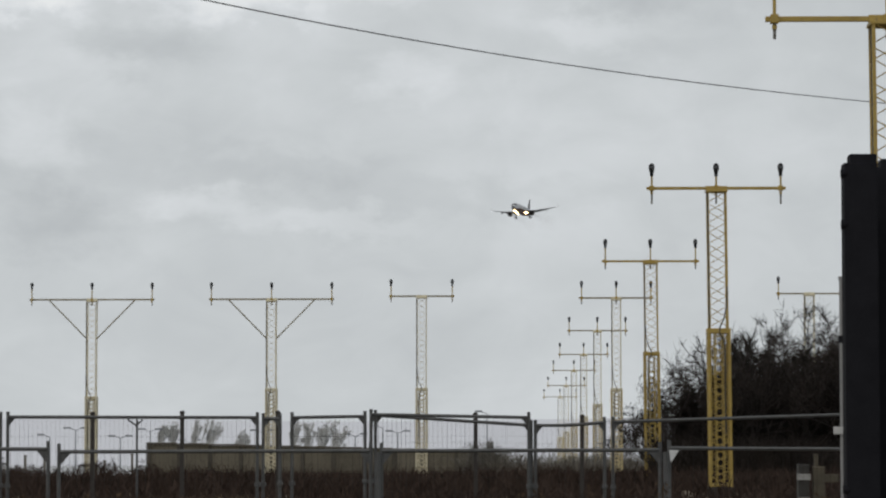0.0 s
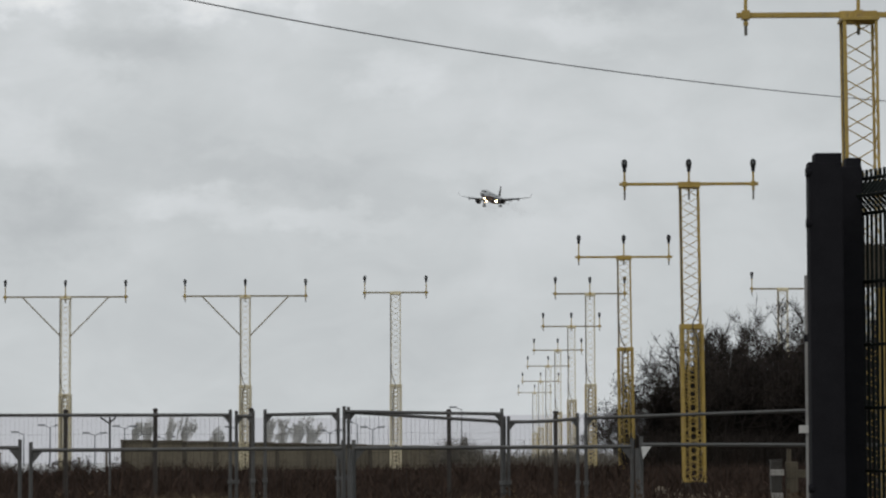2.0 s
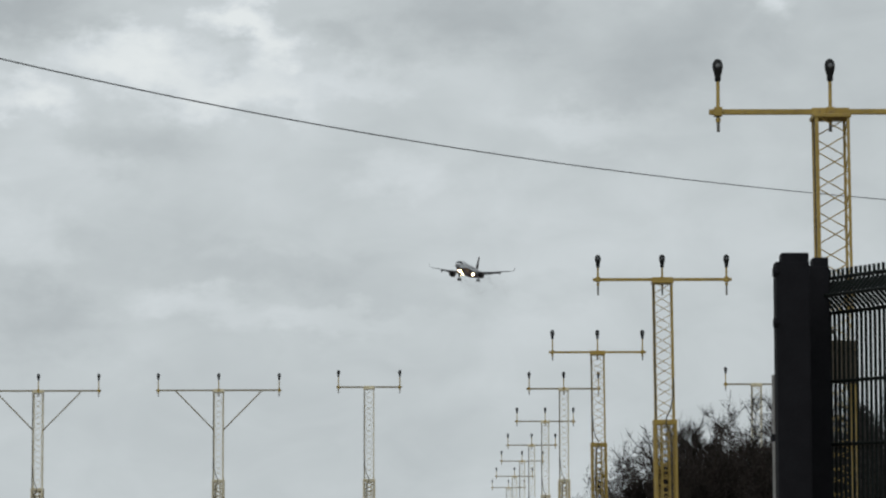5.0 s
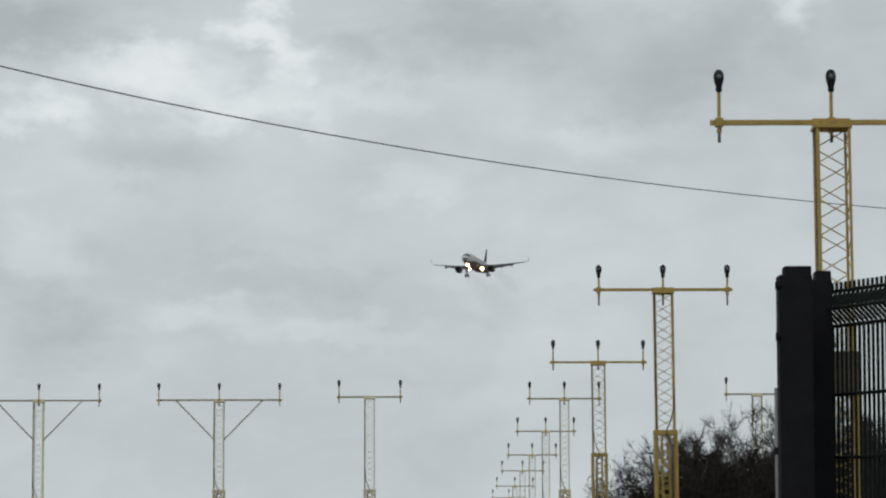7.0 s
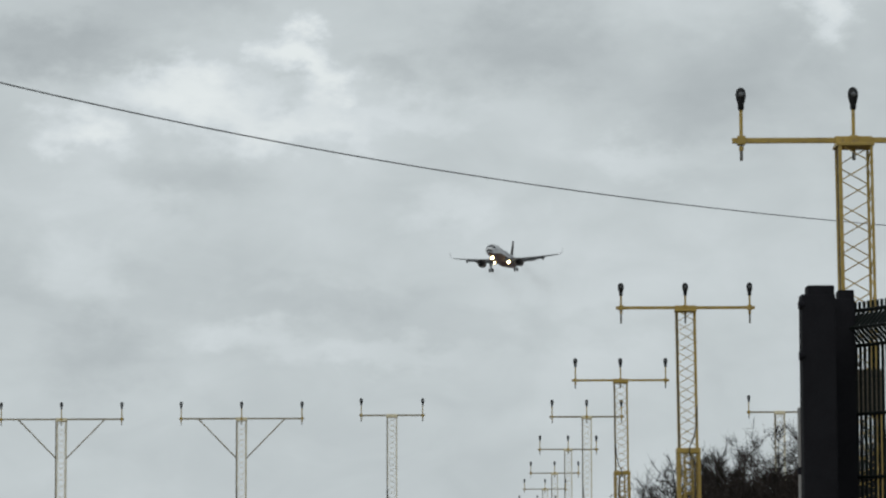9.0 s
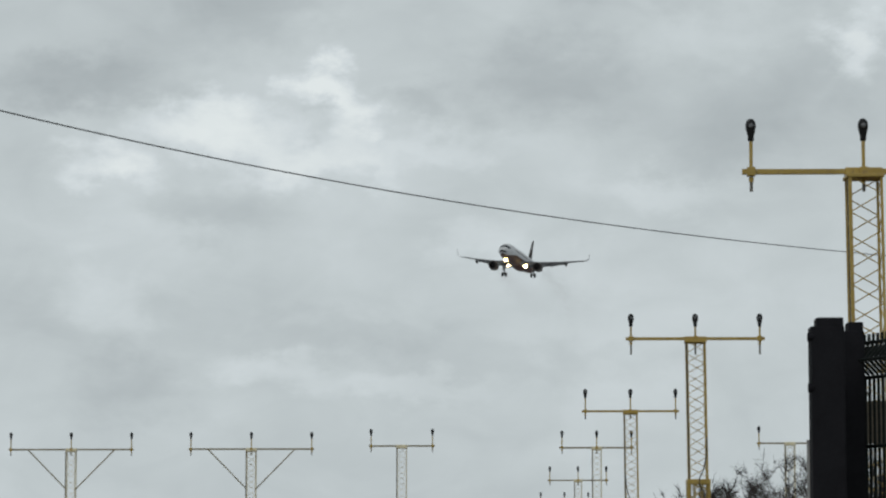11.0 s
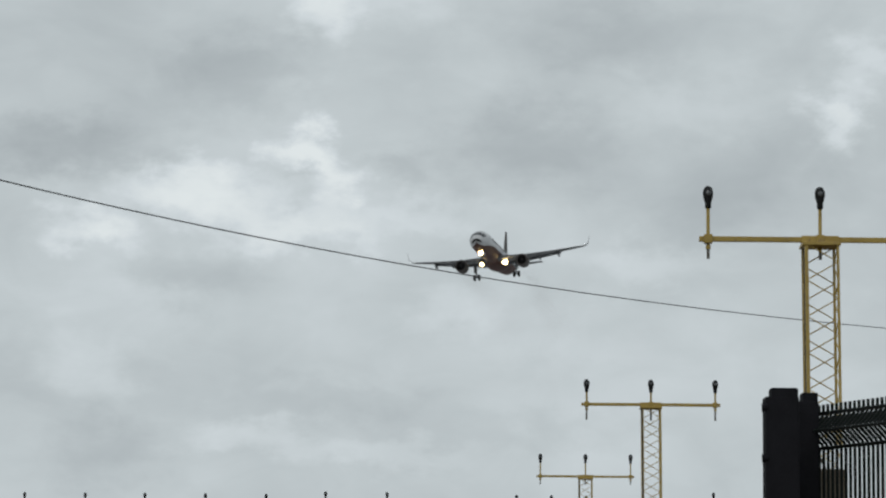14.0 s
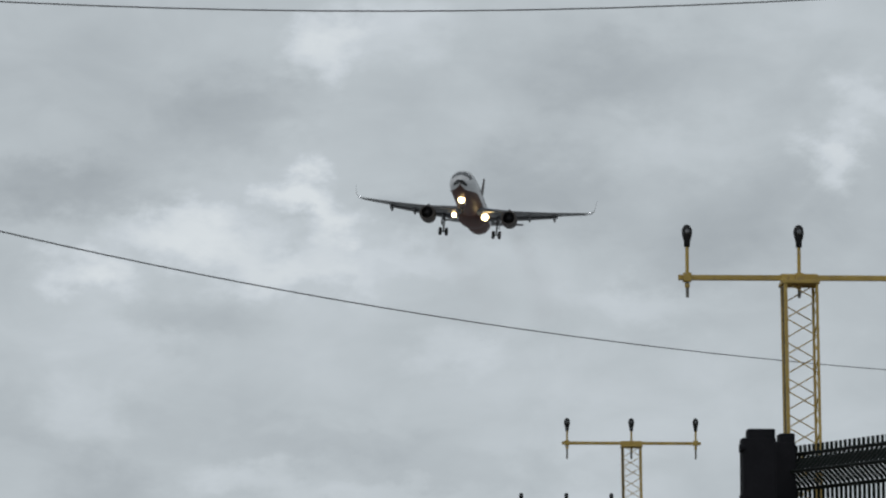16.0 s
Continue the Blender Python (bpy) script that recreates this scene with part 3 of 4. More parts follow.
low_cable = cable("overhead_cable", "thin dark overhead cable sagging between distant poles", 18.85, 6.038, 0.004279, -40, 15, 0.013, 2.0)
high_cable = cable("upper_overhead_cable", "thin dark upper overhead cable with a shallow sag", -1.6, 13.73, 0.0032, -45, 45, 0.014)


# ---- hedge, scrub and grass ----
def bush(name, label, x, y, r, h, stems, leafs, seed, bark, twig, lean=0.0, category="bush", tip=0.004, spread=1.0, tips=0.55, fill=0.82):
    """Branching stems, with a cloud of fine twigs round them."""
    rnd = random.Random(seed)
    g = ground_z(x, y)
    m = thing(name, label, category, pose(x, y, g - 0.05))
    trunk, ends = B(), []

    def grow(p, way, length, rad, level):
        q = p + way * length
        rod(trunk, p, q, rad, rad * 0.68, 5)
        ends.append((q, way))
        if level:
            for _ in range(rnd.choice((2, 3))):
                turn = Vector((rnd.uniform(-1, 1), rnd.uniform(-1, 1), rnd.uniform(-0.35, 0.8)))
                grow(q, (way * 0.9 + Vector((turn.x * spread, turn.y * spread, turn.z)) * 0.75).normalized(), length * rnd.uniform(0.6, 0.85), rad * 0.65, level - 1)

    for _ in range(stems):
        a = rnd.uniform(0, math.tau)
        d = rnd.uniform(0, 0.35) * r
        way = Vector((math.cos(a) * 0.55 * spread + lean, math.sin(a) * 0.55 * spread, 1)).normalized()
        grow(Vector((math.cos(a) * d, math.sin(a) * d, 0)), way, h * rnd.uniform(0.26, 0.36), 0.028 * h / 4 + 0.012, 4)
    part("trunk", trunk, bark, m)
    verts, faces = [], []
    for _ in range(leafs):
        on_tip = rnd.random() < tips
        if on_tip:
            p, way = rnd.choice(ends)
            p = p + Vector((rnd.gauss(0, 0.10), rnd.gauss(0, 0.10), rnd.gauss(0, 0.09))) * (h / 4) * spread
        else:
            a, s = rnd.uniform(0, math.tau), math.sqrt(rnd.random())
            hh = rnd.random() ** 1.1
            wide = r * (0.95 - 0.55 * hh * hh) * (0.85 + 0.3 * noise.noise((a * 1.3, hh * 3, seed)))
            p = Vector((math.cos(a) * s * wide + lean * hh * h * 0.5, math.sin(a) * s * wide, hh * h * fill * (1.0 - 0.4 * s * s) * (0.9 + 0.28 * noise.noise((math.cos(a) * s * 2.5, math.sin(a) * s * 2.5, seed * 1.7)))))
        d = Vector((rnd.uniform(-1, 1) * spread + lean, rnd.uniform(-1, 1) * spread, rnd.uniform(-0.3 * spread, 1.0))).normalized()
        length = rnd.uniform(0.08, 0.26) * h / 4
        side = d.orthogonal().normalized() * rnd.uniform(0.6, 2.0) * tip * h / 4 * 2.2 * (0.7 if on_tip and tips < 0.5 else 1.0)
        i = len(verts)
        verts += [p - side, p + side, p + d * length * 0.55 + side * 1.3, p + d * length]
        faces += [(i, i + 1, i + 2), (i, i + 2, i + 3)]
    tagged(raw("crown", verts, faces, twig, m), kind="stuff")
    return m


def thorn(x, y, h, seed, lean=0.0, stems=4, label="gnarled bare hawthorn with crooked dark branches"):
    """A bare tree of crooked, forking limbs with short twigs along them."""
    rnd = random.Random(seed)
    m = thing("hawthorn_tree", label, "tree", pose(x, y, ground_z(x, y) - 0.05), "bare hawthorns")
    limbs, verts, faces = B(), [], []

    def twig(p, way, length, wide):
        side = way.orthogonal().normalized() * wide
        i = len(verts)
        mid = p + way * length * 0.55 + Vector((rnd.gauss(0, 0.03), rnd.gauss(0, 0.03), rnd.gauss(0, 0.03)))
        verts.extend([p - side, p + side, mid + side * 0.7, mid - side * 0.7, p + way * length + Vector((0, 0, rnd.gauss(0, 0.04)))])
        faces.extend([(i, i + 1, i + 2, i + 3), (i + 3, i + 2, i + 4)])

    def limb(p, way, length, rad, level):
        n = 4
        for k in range(n):
            way = (way + Vector((rnd.gauss(0, 0.24), rnd.gauss(0, 0.24), rnd.gauss(0.10, 0.2)))).normalized()
            q = p + way * length / n
            rod(limbs, p, q, rad * (1 - 0.16 * k), rad * (1 - 0.16 * (k + 1)), 5)
            p = q
            for _ in range(3 if level < 2 else 1):
                out = (way * 0.5 + Vector((rnd.uniform(-1, 1), rnd.uniform(-1, 1), rnd.uniform(-0.5, 0.8)))).normalized()
                twig(p, out, rnd.uniform(0.12, 0.42), rnd.uniform(0.006, 0.011))
            if level and k and rnd.random() < 0.8:
                out = (way * 0.8 + Vector((rnd.uniform(-1, 1), rnd.uniform(-1, 1), rnd.uniform(-0.3, 0.5)))).normalized()
                limb(p, out, length * rnd.uniform(0.5, 0.72), rad * 0.62, level - 1)
        for _ in range(3):
            twig(p, (way + Vector((rnd.gauss(0, 0.5), rnd.gauss(0, 0.5), rnd.gauss(0, 0.4)))).normalized(), rnd.uniform(0.15, 0.5), 0.009)

    for k in range(stems):
        a = rnd.uniform(0, math.tau)
        way = Vector((0.3 * math.cos(a) + lean, 0.3 * math.sin(a), 1.2)).normalized()
        limb(Vector((0.3 * math.cos(a), 0.3 * math.sin(a), 0)), way, h * rnd.uniform(0.36, 0.48), 0.07, 4 if k < 2 else 3)
    # settle the tree at its height
    top = max(v.co.z for v in limbs.verts)
    limbs.transform(Matrix.Diagonal((1, 1, h / top, 1)))
    part("trunk", limbs, BARK, m)
    tagged(raw("crown", [(a, b, c * h / top) for a, b, c in verts], faces, TWIG, m), kind="stuff")
    return m


HEDGE = "dense dark bare hawthorn bush with tangled winter twigs"
for i, (x, y, r, h) in enumerate([(8.4, 105, 2.2, 4.3), (10.8, 105, 2.4, 5.1), (13.4, 106, 2.6, 6.2), (16.2, 106, 2.8, 5.6), (6.0, 101, 1.0, 3.7), (7.1, 101, 1.6, 4.3), (8.9, 101, 2.2, 4.7), (11.0, 101, 2.4, 5.3), (13.6, 101, 2.7, 5.9), (18.5, 107, 3.0, 5.6)]):
    bush("hawthorn_bush", HEDGE, x, y, r, h, 10, 14000 if y > 103 else 32000, 10 + i, BARK, TWIG, 0.0, tips=0.42 if y > 103 else 0.22, fill=0.8 if y > 103 else 0.98)
for i, (x, y, h, lean) in enumerate([(6.9, 103, 4.9, -0.16), (7.6, 103.5, 5.3, -0.06), (8.7, 103, 5.3, 0.06), (9.5, 104, 5.6, 0.0), (10.5, 103, 5.3, 0.05), (11.4, 104, 6.2, 0.0), (12.1, 104, 6.8, 0.0), (12.9, 104, 6.9, 0.05), (14.2, 105, 6.6, 0.0), (15.8, 105, 6.4, 0.0), (17.8, 105, 6.2, 0.0)]):
    thorn(x, y, h, 200 + i, lean)
bush("hawthorn_bush", "low dark bare bush between the masts", 6.0, 114, 1.3, 3.2, 7, 9000, 60, BARK, TWIG)
for i, (x, y, r, h) in enumerate([(6.6, 150, 2.2, 3.4), (8.8, 148, 2.2, 3.8)]):
    bush("hawthorn_bush", "low dark bare bush behind the masts", x, y, r, h, 6, 4000, 40 + i, BARK, TWIG)
for i, (x, r, h) in enumerate([(-1.9, 1.2, 2.7), (-1.15, 1.2, 3.0), (-0.5, 1.0, 2.4)]):
    bush("scrub_bush", "rounded greyish brown bare bush at the end of the wall", x, 160 + i, r, h, 8, 12000, 50 + i, FAR_BUSH, FAR_BUSH, tips=0.12, fill=1.0)
bush("scrub_bush", "low greyish brown bush past the wall", 1.2, 165, 1.2, 2.0, 6, 3000, 51, FAR_BUSH, FAR_BUSH)


for i, (x, y, r, h) in enumerate([(-24.0, 128, 1.0, 1.3), (-22.3, 127, 0.7, 1.6), (-20.6, 128, 0.9, 1.2), (-17.4, 127, 0.8, 1.4), (-15.6, 128, 0.7, 1.1)]):
    bush("scrub_bush", "low ragged brown bush in the scrub before the wall", x, y, r, h, 5, 2600, 140 + i, BARK, SCRUB, tip=0.012)


def blades(name, label, count, spot, size, width, mat, seed, tuft=1, bend=0.35, category="grass"):
    """Many narrow standing blades in one mesh."""
    rnd = random.Random(seed)
    verts, faces = [], []
    made = 0
    while made < count:
        x, y = spot(rnd)
        g = ground_z(x, y) - 0.03
        for _ in range(tuft):
            bx, by = x + rnd.gauss(0, 0.06), y + rnd.gauss(0, 0.06)
            h = size(rnd, bx, by)
            a = rnd.uniform(0, math.tau)
            w = rnd.uniform(0.6, 1.4) * width
            dx, dy = math.cos(a) * w, math.sin(a) * w * 0.4
            lx, ly = rnd.gauss(0, bend) * h, rnd.gauss(0, bend) * h
            i = len(verts)
            verts += [(bx - dx, by - dy, g), (bx + dx, by + dy, g), (bx + lx * 0.4 + dx * 0.8, by + ly * 0.4 + dy * 0.8, g + h * 0.62),
                      (bx + lx * 0.4 - dx * 0.8, by + ly * 0.4 - dy * 0.8, g + h * 0.62), (bx + lx, by + ly, g + h)]
            faces += [(i, i + 1, i + 2, i + 3), (i + 3, i + 2, i + 4)]
            made += 1
    return tagged(raw(name, verts, faces, mat), label, category, "", "stuff")


def patchy(x, y, s):
    return noise.noise((x * s, y * s, 7.7))


def field(rnd):
    y = 27 + 28 * rnd.random()
    x = rnd.uniform(-0.21 * y - 1, 0.16 * y + 1)
    if x > -1.2 and rnd.random() < 0.6:
        x -= 0.16 * y
    return x, y


blades("dry_grass", "tall straw coloured winter grass behind the fences", 130000, field,
       lambda r, x, y: r.uniform(0.25, 0.7) * (1.0 + 0.5 * patchy(x, y, 0.35)) * (0.75 if y < 34 else 1.0), 0.0055, GRASS, 1, 4, 0.5)


def thicket(rnd):
    y = 53 + 68 * rnd.random() ** 1.3
    return rnd.uniform(-0.2 * y - 1, 0.15 * y + 3), y


blades("bramble_scrub", "dark brown bramble and dead weed thicket", 70000, thicket,
       lambda r, x, y: r.uniform(0.3, 0.78) * (0.85 + 0.5 * patchy(x, y, 0.25)) * (0.75 if abs(x - 4.9) < 1.6 and y < 72 else 1.0), 0.018, SCRUB, 2, 4, 0.45, "scrub")


def hedge_foot(rnd):
    return rnd.uniform(4.9, 19.0), rnd.uniform(93, 100)


blades("hedge_bottom_brambles", "dense dark brambles along the foot of the hedge", 38000, hedge_foot,
       lambda r, x, y: r.uniform(0.5, 2.1) * (0.8 + 0.4 * patchy(x, y, 0.5)), 0.02, TWIG, 4, 4, 0.4, "brambles")


def weeds(rnd):
    y = 28 + 26 * rnd.random()
    x = rnd.uniform(-0.2 * y, 0.14 * y)
    while patchy(x, y, 0.3) < 0.26 - 0.46 * max(0.0, min(1.0, (x + 3.5) / 3)):
        y = 28 + 26 * rnd.random()
        x = rnd.uniform(-0.2 * y, 0.14 * y)
    return x, y


blades("dead_weeds", "brown dead dock and thistle stems in the grass", 30000, weeds,
       lambda r, x, y: r.uniform(0.35, 0.95), 0.010, WEED, 3, 5, 0.3, "weeds")



def dock(x, y, h, seed):
    """A dead dock plant: a stem, a few side stalks and clotted seed heads."""
    rnd = random.Random(seed)
    m = thing("dead_dock", "tall dead dock plant with clotted brown seed heads", "weed", pose(x, y, ground_z(x, y) - 0.02), "dead dock plants")
    stem, verts, faces = B(), [], []
    tips = [(Vector((rnd.gauss(0, 0.05), rnd.gauss(0, 0.05), h)), 0.30)]
    rod(stem, (0, 0, 0), tips[0][0], 0.008, 0.004, 5)
    for k in range(rnd.randint(3, 6)):
        z, a = h * rnd.uniform(0.35, 0.75), rnd.uniform(0, math.tau)
        q = Vector((math.cos(a) * rnd.uniform(0.08, 0.2), math.sin(a) * 0.1, z + h * rnd.uniform(0.12, 0.28)))
        rod(stem, (0, 0, z), q, 0.005, 0.003, 4)
        tips.append((q, rnd.uniform(0.10, 0.2)))
    part("stem", stem, WEED, m)
    for q, long in tips:
        for _ in range(int(200 * long) + 30):
            p = q + Vector((rnd.gauss(0, 0.042), rnd.gauss(0, 0.042), rnd.uniform(-long, 0.04)))
            e = 0.026 * rnd.uniform(0.6, 1.4)
            i = len(verts)
            verts += [p + Vector((rnd.uniform(-e, e), rnd.uniform(-e, e), rnd.uniform(-e, e))) for _ in range(3)]
            faces.append((i, i + 1, i + 2))
    tagged(raw("seed_heads", verts, faces, DOCK, m, "dark brown seed heads"), kind="stuff")
    return m


rnd = random.Random(77)
for i in range(34):
    y = rnd.uniform(28.3, 32.4)
    dock(rnd.choice((-4.5, -4.0, -3.1, -2.2, -1.0, 0.2, 1.4, 2.6)) + rnd.gauss(0, 0.45), y, rnd.uniform(1.05, 1.6), 300 + i)


def far_verge(rnd):
    return rnd.uniform(-0.6, 7.5), rnd.uniform(132, 167)


blades("far_brambles", "low greyish brown brambles beneath the distant masts", 16000, far_verge,
       lambda r, x, y: r.uniform(0.6, 1.75) * (0.85 + 0.6 * patchy(x, y, 0.3)), 0.022, FAR_BUSH, 5, 4, 0.4, "brambles")

# ---- marker cabinet by the hedge ----
cx, cy = 5.64, 57.0
cb = thing("signal_cabinet", "weathered grey cabinet with pale plates beside a short post", "cabinet", pose(cx, cy, ground_z(cx, cy)))
body = part("body", box(B(), -0.21, -0.2, -0.02, -0.01, 0.2, 1.17, 0.02), CABINET, cb)
part("lid", box(B(), -0.22, -0.21, 1.17, 0.0, 0.21, 1.20, 0.01), CABINET, body)
part("plate", box(B(), -0.24, -0.235, 0.905, 0.02, -0.205, 1.02, 0.005), DULL_SIGN, body, "pale plate")
part("plate", box(B(), -0.22, -0.235, 0.44, 0.0, -0.205, 0.58, 0.005), DULL_SIGN, body, "pale lower plate")
post = part("post", box(B(), 0.075, -0.08, -0.02, 0.30, 0.08, 1.16, 0.02), OLD_WOOD, cb, "weathered brown timber post")
part("finial", box(B(), 0.10, -0.05, 1.15, 0.18, 0.05, 1.40, 0.012), OLD_WOOD, post)
part("cross_arm", box(B(), 0.298, -0.05, 0.86, 0.56, 0.05, 1.01, 0.015), OLD_WOOD, post)
part("cross_arm", box(B(), 0.298, -0.05, 0.30, 0.56, 0.05, 0.44, 0.015), OLD_WOOD, post)
part("foot_board", box(B(), 0.04, -0.12, -0.02, 0.50, -0.085, 0.28, 0.012), OLD_WOOD, post)

# ---- wall and distance ----
WALL_L, WALL_R, WY = -20.5, -0.4, 170.0
bay = 1.75
wz0 = ground_z(-10, WY) - 0.1
wall_thing = thing("boundary_wall", "long stained concrete panel wall with regular piers", "wall", pose(WALL_L, WY, wz0), "", "structure")
n_bay = int((WALL_R - WALL_L) / bay)
for i in range(n_bay + 1):
    x = i * bay
    t = EYE - 0.62 - 0.5 * x / 20.5 - wz0
    part("pier", box(B(), x - 0.11, -0.16, 0, x + 0.11, 0.16, t - 0.05, 0.02), PIER, wall_thing)
    if i < n_bay:
        part("panel", box(B(), x + 0.113, -0.08, 0, x + bay - 0.113, 0.08, t - 0.052, 0.015), WALL, wall_thing)
        part("coping", box(B(), x - 0.14, -0.2, t - 0.048, x + bay - 0.143, 0.2, t + 0.04, 0.02), COPING, wall_thing)


def street_lamp(x, y, top, arms):
    g = ground_z(x, y)
    m = thing("street_lamp", "distant grey car park lamp with twin arms" if arms > 1 else "distant grey lamp column with one arm", "street lamp", pose(x, y, g), "distant lamps")
    h = top + EYE - g
    part("column", rod(B(), (0, 0, -0.05), (0, 0, h), 0.12, 0.07), FAR_POLE, m)
    for s in (-1, 1)[:arms]:
        arm = part("arm", rod(B(), (0, 0, h - 0.05), (s * 0.8, 0, h + 0.22), 0.05), FAR_POLE, m)
        part("lantern", box(B(), s * 1.15 - 0.5, -0.2, h + 0.16, s * 1.15 + 0.5, 0.2, h + 0.40, 0.06), FAR_POLE, arm)


for px, y, top, arms in ((-58.0, 400, 0.30, 2), (-52.0, 400, -0.75, 2), (-48.0, 400, 0.15, 2), (-47.0, 440, -1.4, 2), (-61.5, 400, -0.6, 1), (-33.0, 400, 0.0, 2), (-20.6, 400, -0.5, 2), (-16.9, 400, 0.6, 1), (-14.9, 400, -0.1, 2), (-3.0, 400, 2.5, 1)):
    street_lamp(px, y, top, arms)

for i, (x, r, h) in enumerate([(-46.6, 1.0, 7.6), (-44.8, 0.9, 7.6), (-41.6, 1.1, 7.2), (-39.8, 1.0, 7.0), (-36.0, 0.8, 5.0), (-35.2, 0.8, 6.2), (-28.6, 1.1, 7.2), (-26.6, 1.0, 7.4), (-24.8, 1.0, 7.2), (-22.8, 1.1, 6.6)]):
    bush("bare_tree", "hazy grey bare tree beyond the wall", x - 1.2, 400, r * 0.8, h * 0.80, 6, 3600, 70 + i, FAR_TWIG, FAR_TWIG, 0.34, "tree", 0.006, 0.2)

for i in range(16):
    x = -66 + 3.1 * i + 0.9 * math.sin(i * 2.3)
    g = ground_z(x, 330)
    h = 1.5 + 0.5 * math.sin(i * 1.7)
    m = thing("bollard_post", "small dark post at the edge of the far paving", "post", pose(x, 330, g), "far posts")
    part("shaft", box(B(), -0.13, -0.1, 0, 0.13, 0.1, h, 0.03), FAR_BUSH, m)
    part("head", box(B(), -0.2, -0.12, h, 0.2, 0.12, h + 0.18, 0.03), FAR_BUSH, m)

# upright sheet for the hills; an even glow of its own stands for haze
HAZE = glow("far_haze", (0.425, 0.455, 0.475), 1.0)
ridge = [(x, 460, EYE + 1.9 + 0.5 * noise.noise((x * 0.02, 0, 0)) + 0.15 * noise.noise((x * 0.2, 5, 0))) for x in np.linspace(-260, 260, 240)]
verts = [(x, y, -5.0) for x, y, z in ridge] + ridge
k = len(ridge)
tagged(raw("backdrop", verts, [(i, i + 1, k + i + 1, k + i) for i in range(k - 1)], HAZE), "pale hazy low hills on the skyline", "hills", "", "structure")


# ---- airliner ----
def skin(bm, rings, sides):
    loops = [[bm.verts.new(p) for p in ring] for ring in rings]
    for a, b in zip(loops, loops[1:]):
        for k in range(sides):
            bm.faces.new((a[k], b[k], b[(k + 1) % sides], a[(k + 1) % sides]))
    return loops


# distance from the nose tip, half width, half height, centre height
BODY = [(0.0, 0.03, 0.03, -0.55), (0.25, 0.55, 0.40, -0.59), (0.7, 0.92, 0.70, -0.55), (1.4, 1.28, 1.06, -0.5), (2.2, 1.55, 1.42, -0.33), (3.2, 1.78, 1.76, -0.15), (4.5, 1.92, 1.96, -0.06), (6.5, 1.975, 2.07, 0.0),
        (15.0, 1.975, 2.07, 0.0), (24.0, 1.975, 2.07, 0.0), (31.5, 1.975, 2.07, 0.0), (35.0, 1.82, 1.85, 0.20), (38.5, 1.42, 1.42, 0.55), (41.5, 0.92, 0.95, 0.90), (43.6, 0.45, 0.5, 1.12), (44.5, 0.16, 0.2, 1.2)]


def body_at(y):
    a = [np.interp(y, [b[0] for b in BODY], [b[k] for b in BODY]) for k in (1, 2, 3)]
    return [float(v) for v in a]


def wing_section(le, chord, thick, n=9):
    """Upper then lower points of a simple aerofoil, along the chord and upwards."""
    xs = [0.5 - 0.5 * math.cos(math.pi * k / n) for k in range(n + 1)]
    half = [5 * thick * (0.2969 * math.sqrt(s) - 0.126 * s - 0.3516 * s * s + 0.2843 * s ** 3 - 0.1036 * s ** 4) for s in xs]
    return [(le + chord * s, chord * h * 1.1) for s, h in zip(xs, half)] + [(le + chord * s, -chord * h * 0.8) for s, h in list(zip(xs, half))[-2:0:-1]]


def flying_surface(stations, n=9):
    """stations: sideways, height, leading edge, chord, thickness, and the tilt of the section (0 flat, 90 upright)."""
    bm = B()
    rings = []
    for x, z, le, chord, th, tilt in stations:
        c, s = math.cos(radians(tilt)), math.sin(radians(tilt))
        sign = 1 if x >= 0 else -1
        rings.append([(x - sign * s * h, y, z + c * h) for y, h in wing_section(le, chord, th, n)])
    loops = skin(bm, rings, len(rings[0]))
    bm.faces.new(loops[-1])
    bm.faces.new(loops[0][::-1])
    bmesh.ops.recalc_face_normals(bm, faces=bm.faces)
    return bm


